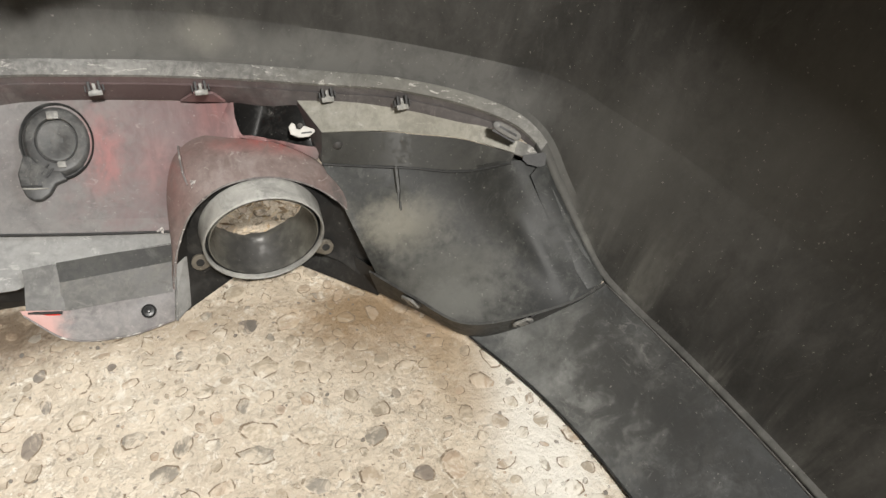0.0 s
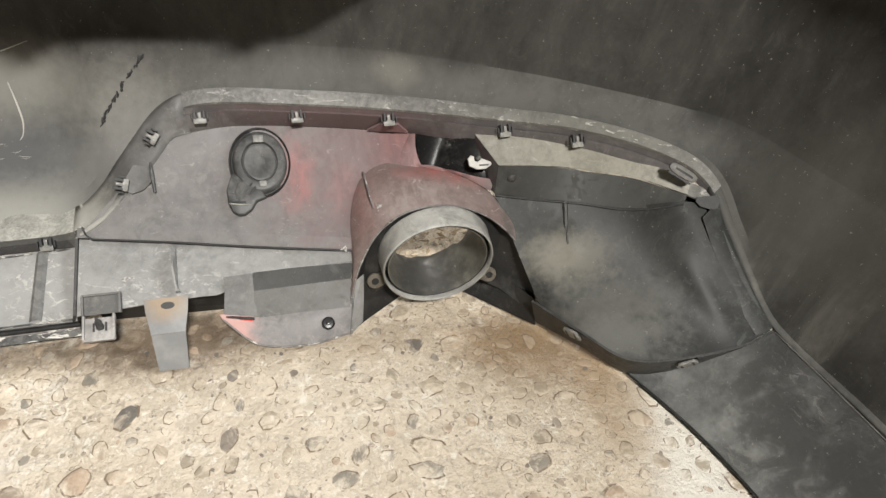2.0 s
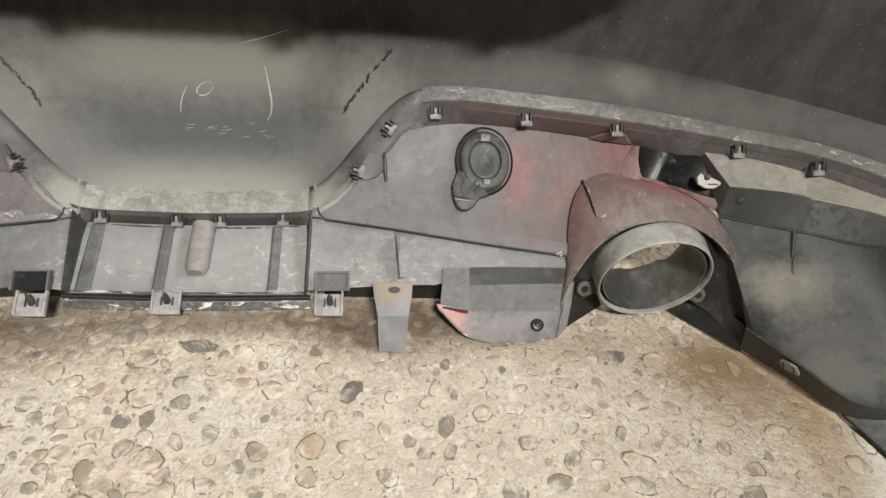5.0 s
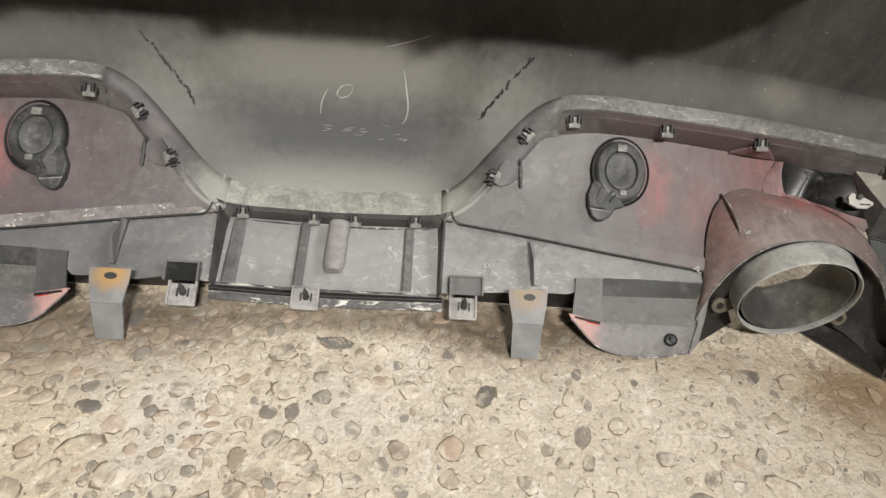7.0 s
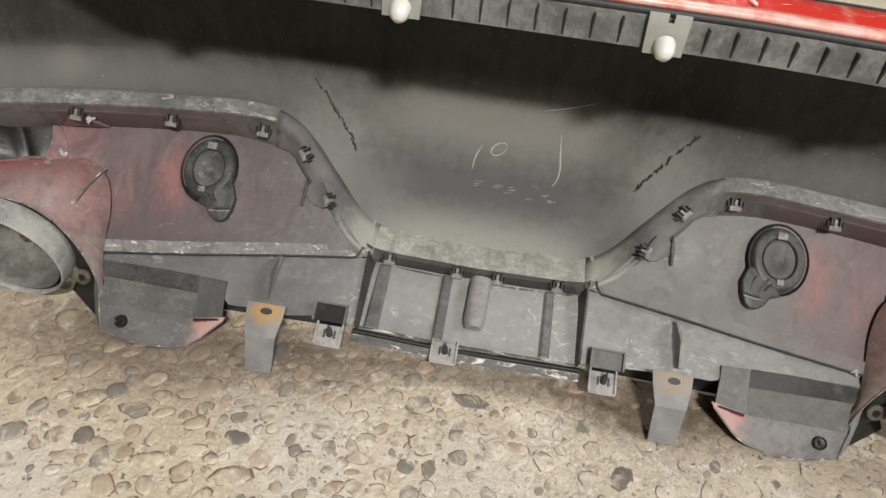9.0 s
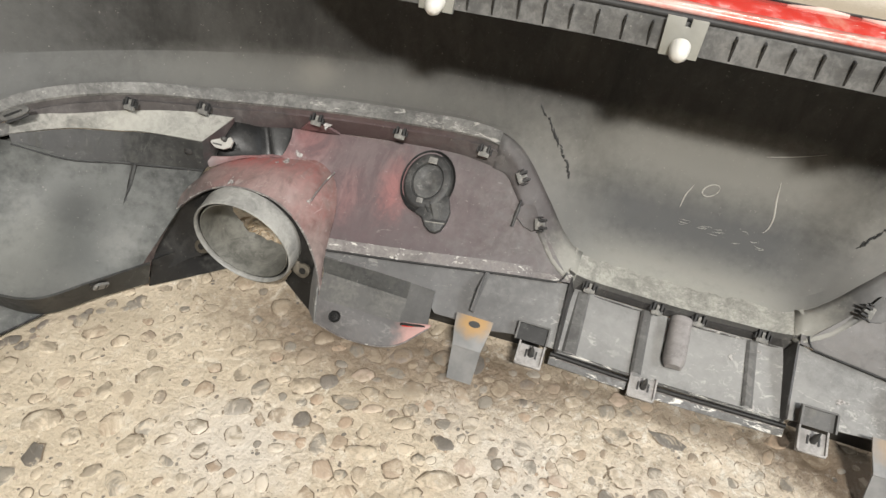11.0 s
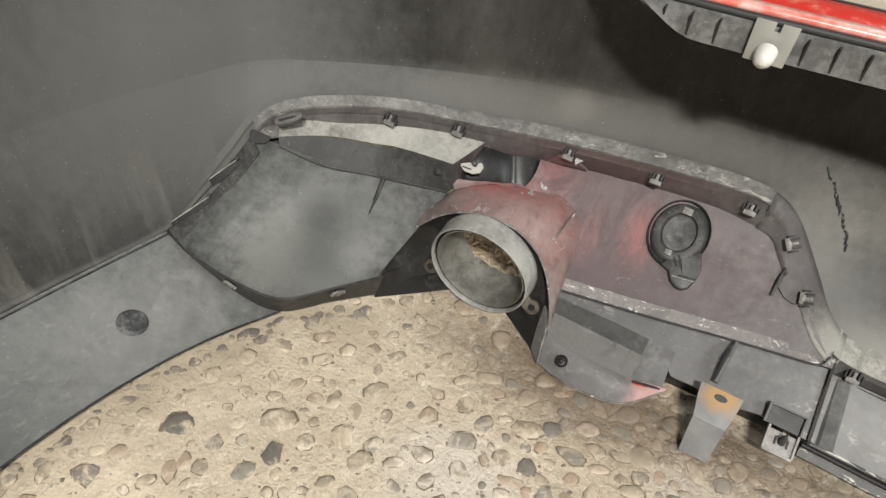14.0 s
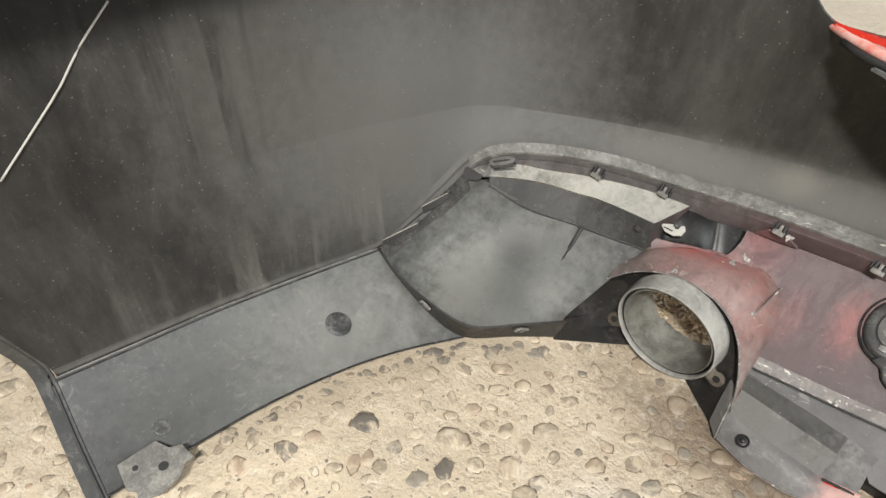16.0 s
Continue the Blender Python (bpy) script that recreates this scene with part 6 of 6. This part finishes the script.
STONES_RIGHT = [(0.335, -0.245, 0.015, 0.6, 0), (0.227, -0.28, 0.0091, 0.66, 0), (0.345, -0.282, 0.0091, 1.22, 2), (0.384, -0.301, 0.0091, 1.34, 2),
                (0.365, -0.325, 0.013, 0.69, 2), (0.043, -0.14, 0.007, 1.18, 2), (0.022, -0.135, 0.0061, 1.33, 0), (0.051, -0.117, 0.011, 0.95, 2),
                (0.269, -0.192, 0.0061, 1.15, 1), (0.33, -0.199, 0.004, 1.25, 1), (0.235, -0.174, 0.0051, 0.78, 1), (0.392, -0.203, 0.0051, 0.98, 1),
                (0.395, -0.217, 0.0122, 0.58, 2)]
STONES_LAMP = [(-0.288, -0.165, 0.0143, 0.84, 1), (-0.202, -0.147, 0.0092, 1.71, 1), (-0.17, -0.168, 0.0102, 1.15, 0),
               (-0.142, -0.152, 0.0112, 0.65, 1), (-0.14, -0.176, 0.0124, 0.51, 1), (-0.18, -0.191, 0.0082, 1.15, 2),
               (-0.347, -0.228, 0.0122, 0.81, 1), (-0.317, -0.206, 0.0133, 0.71, 3), (-0.37, -0.24, 0.0153, 0.91, 0),
               (-0.433, -0.206, 0.0133, 0.71, 0), (-0.318, -0.244, 0.0173, 0.57, 2), (-0.252, -0.228, 0.0071, 1.39, 2),
               (-0.353, -0.278, 0.0112, 0.92, 1), (-0.311, -0.267, 0.0082, 0.98, 3), (-0.324, -0.298, 0.0102, 1.28, 2)]
STONES_SEAM = [(-0.206, -0.254, 0.0122, 0.78, 1), (-0.191, -0.242, 0.0051, 1.06, 2), (-0.179, -0.269, 0.0141, 0.83, 3),
               (-0.129, -0.228, 0.0124, 0.95, 2), (-0.202, -0.294, 0.0214, 0.5, 0), (-0.051, -0.155, 0.0112, 0.91, 2),
               (-0.038, -0.179, 0.0153, 0.87, 2), (-0.097, -0.208, 0.0092, 0.79, 0), (-0.117, -0.197, 0.0112, 1.19, 0),
               (-0.027, -0.227, 0.0124, 1.06, 0), (-0.039, -0.253, 0.0071, 1, 1), (-0.087, -0.253, 0.0092, 0.79, 3),
               (-0.254, -0.246, 0.0132, 0.65, 0), (-0.213, -0.232, 0.0102, 0.62, 2)]
STONES_FRONT = [(-0.36, -0.301, 0.0143, 0.47, 3), (-0.361, -0.318, 0.0102, 0.57, 0), (-0.288, -0.268, 0.0082, 1.25, 0),
                (-0.281, -0.292, 0.0153, 0.64, 0), (-0.082, -0.234, 0.0092, 0.89, 0), (-0.134, -0.264, 0.0114, 0.92, 0),
                (-0.083, -0.282, 0.0102, 0.81, 0), (-0.016, -0.251, 0.0082, 1.1, 1), (-0.41, -0.263, 0.0112, 1.04, 2),
                (-0.283, -0.191, 0.0102, 0.75, 2), (-0.233, -0.176, 0.0092, 0.69, 2), (-0.299, -0.225, 0.0112, 0.72, 0),
                (-0.275, -0.216, 0.0102, 0.75, 0), (-0.048, -0.205, 0.0051, 1.19, 2)]
STONES_SIDE = [(-0.667, -0.431, 0.015, 0.9, 1), (-0.697, -0.513, 0.0158, 0.77, 1), (-0.624, -0.427, 0.0114, 0.99, 2),
               (-0.602, -0.408, 0.0086, 0.99, 2), (-0.569, -0.405, 0.01, 1.49, 1), (-0.581, -0.433, 0.0136, 0.78, 2),
               (-0.62, -0.397, 0.0092, 0.77, 0), (-0.588, -0.374, 0.0178, 0.71, 0), (-0.526, -0.29, 0.015, 0.85, 0),
               (-0.585, -0.263, 0.0114, 0.69, 0), (-0.561, -0.246, 0.01, 0.92, 2), (-0.618, -0.261, 0.0122, 0.87, 0),
               (-0.676, -0.305, 0.0086, 0.82, 1), (-0.644, -0.253, 0.01, 1.06, 2), (-0.602, -0.206, 0.0092, 1, 1)]
STONES_CORNER = [(-0.6, -0.288, 0.01, 0.92, 0), (-0.575, -0.331, 0.0078, 0.82, 0), (-0.558, -0.322, 0.0086, 1.33, 0), (-0.53, -0.321, 0.01, 1.28, 0),
                 (-0.524, -0.354, 0.0128, 1.22, 0), (-0.491, -0.343, 0.0114, 0.75, 2), (-0.494, -0.366, 0.0136, 0.94, 0),
                 (-0.633, -0.457, 0.0072, 1.39, 0), (-0.615, -0.452, 0.0072, 1.18, 0), (-0.638, -0.47, 0.0092, 1.46, 3),
                 (-0.648, -0.489, 0.0094, 0.83, 0), (-0.552, -0.418, 0.0072, 1.08, 0), (-0.64, -0.365, 0.0086, 0.82, 0),
                 (-0.712, -0.493, 0.0086, 0.84, 0), (-0.732, -0.533, 0.0072, 1.5, 0)]
STONES_EXHAUST = [(0.451, -0.31, 0.0177, 0.63, 0), (0.445, -0.33, 0.0168, 0.61, 2), (0.496, -0.326, 0.0177, 0.58, 0), (0.55, -0.343, 0.0136, 0.7, 2),
                  (0.582, -0.393, 0.0085, 1, 1), (0.489, -0.375, 0.0136, 0.61, 2), (0.468, -0.24, 0.0146, 0.84, 0), (0.461, -0.186, 0.0124, 0.81, 1),
                  (0.562, -0.317, 0.0104, 0.94, 0), (0.6, -0.317, 0.0082, 1.15, 0), (0.394, -0.22, 0.0095, 0.85, 2),
                  (0.408, -0.251, 0.0104, 0.77, 0), (0.557, -0.264, 0.0082, 1.12, 0), (0.41, -0.181, 0.0124, 0.49, 0)]
TRACTS = ((STONES_MIDDLE, -10), (STONES_RIGHT, -10), (STONES_LAMP, 9), (STONES_SEAM, 9), (STONES_FRONT, 9), (STONES_SIDE, 35), (STONES_CORNER, 35), (STONES_EXHAUST, -20))
placed = []
cells = {}


def free(x, y, r, gap):
    gx, gy = int(x // 0.05), int(y // 0.05)
    for i in range(gx - 2, gx + 3):
        for j in range(gy - 2, gy + 3):
            for a, b, c in cells.get((i, j), ()):
                if (a - x) ** 2 + (b - y) ** 2 < (gap * (c + r)) ** 2:
                    return False
    return True


def put_stone(x, y, r, wide, turn, kind):
    placed.append((x, y, r, wide, turn, kind))
    cells.setdefault((int(x // 0.05), int(y // 0.05)), []).append((x, y, r * (0.5 + 0.5 * wide)))


for tract, turn in TRACTS:
    for x, y, r, wide, kind in tract:
        put_stone(x, y, r, wide, turn, kind)
named = len(placed)
rng = random.Random(11)
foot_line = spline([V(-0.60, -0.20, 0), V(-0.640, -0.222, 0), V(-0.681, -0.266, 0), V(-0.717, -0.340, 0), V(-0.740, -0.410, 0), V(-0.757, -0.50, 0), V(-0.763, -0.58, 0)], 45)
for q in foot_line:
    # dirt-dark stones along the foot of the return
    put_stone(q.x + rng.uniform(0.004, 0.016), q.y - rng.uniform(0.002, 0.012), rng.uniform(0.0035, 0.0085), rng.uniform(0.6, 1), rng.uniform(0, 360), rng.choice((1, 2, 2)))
# the rest by tract: packed and large before the middle, wider apart to both sides
for tries, lo, hi in ((900, 0.0125, 0.018), (3500, 0.0085, 0.0125), (9000, 0.006, 0.0085), (9000, 0.0035, 0.006)):
    for _ in range(tries):
        x, y, r = rng.uniform(-1.25, 1.05), rng.uniform(-0.80, 0.30), rng.uniform(lo, hi)
        core = 1 - ease(abs(x + 0.17), 0.16, 0.36)
        right = ease(x, 0.02, 0.25)
        if y > -0.10 and abs(x) < 0.95 and rng.random() < 0.6:
            continue
        if r < 0.006 and rng.random() < 0.55 or r > 0.0125 and rng.random() < 0.45 * (1 - core):
            continue
        if free(x, y, r, 1.26 - 0.38 * core - 0.06 * right):
            u = rng.random()
            dark = 0.008
            kind = 1 if u < dark else 2 if u < dark + 0.06 + 0.32 * core + 0.10 * right else 3 if u < dark + 0.14 + 0.38 * core + 0.06 * right else 0
            put_stone(x, y, r, rng.uniform(0.55, 0.95), rng.uniform(0, 360), kind)
# fine grit
for _ in range(3200):
    x, y = rng.uniform(-1.0, 0.9), rng.uniform(-0.62, -0.08)
    placed.append((x, y, rng.uniform(0.0010, 0.0026), rng.uniform(0.6, 1), rng.uniform(0, 360), rng.choice((0, 0, 2, 1, 3))))

near = sorted(range(len(placed)), key=lambda i: (i >= named, -placed[i][2] if -0.62 < placed[i][0] < 0.62 and -0.45 < placed[i][1] < -0.17 else 1))
chosen = set(near[:300])
joined_v, joined_f, joined_m, joined_s = [], [], [], []
for i, (x, y, r, wide, turn, kind) in enumerate(placed):
    k = rng.randrange(14)
    if x < -0.05 and rng.random() < 0.6:
        k = rng.randrange(8)
    proud = 1 - ease(x, -0.45, 0.20)
    high = r * (rng.uniform(0.10, 0.30) + rng.uniform(0.20, 0.48) * proud)
    sink = ground_height(x, y) + rng.uniform(-0.10, 0.0) * high + 0.0002
    m = pose(x, y, sink, rng.uniform(-6, 6), rng.uniform(-6, 6), turn) @ Matrix.Diagonal((r, r * wide, high, 1))
    if i in chosen:
        ob = new("pebble", KINDS[kind][k])
        ob.matrix_basis = m
        ob.parent = floor
    else:
        base = len(joined_v)
        joined_v += [m @ w.co for w in SHAPES[k].vertices]
        joined_f += [[base + a for a in f.vertices] for f in SHAPES[k].polygons]
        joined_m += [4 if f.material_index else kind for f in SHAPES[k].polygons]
        joined_s += [True] * len(SHAPES[k].polygons)
me = bpy.data.meshes.new("pebbles")
me.from_pydata(joined_v, [], joined_f)
for mat in (M_PEBBLE, M_DARKPEB, M_GREYPEB, M_RUSTPEB, M_CREVICE):
    me.materials.append(mat)
me.polygons.foreach_set("material_index", joined_m)
me.polygons.foreach_set("use_smooth", joined_s)
rest = new("pebbles", me)
rest.parent = floor
tagged(rest, kind="stuff")


# ---- dry debris on the floor behind the exhaust openings ----
M_DEBRIS, _t, _b = shade("dry_leaf_litter", 0.9)
_g = _t.nodes.new("ShaderNodeNewGeometry")
_t.links.new(mixed(_t, _g.outputs["Random Per Island"], (0.34, 0.235, 0.135), (0.74, 0.62, 0.45)), _b.inputs["Base Color"])
for s in (1, -1):
    bm = bmesh.new()
    for k in range(460 if s < 0 else 110):
        x, y = (0.515 + rng.gauss(0, 0.035)) * s, -0.005 + rng.gauss(0, 0.028)
        w, h, a = rng.uniform(0.0008, 0.0024), rng.uniform(0.003, 0.010), rng.uniform(0, 180)
        m = pose(x, max(y, -0.055), rng.uniform(0.002, 0.008), rng.uniform(-25, 25), rng.uniform(-25, 25), a)
        bm.faces.new([bm.verts.new(m @ V(*p)) for p in ((-w, 0, 0), (0, -h, 0.001), (w, 0, 0.0015), (0, h, 0.0))])
    tagged(part("leaf_litter", bm, M_DEBRIS, None), "dry brown leaf scraps on the concrete floor", "leaves", kind="stuff")
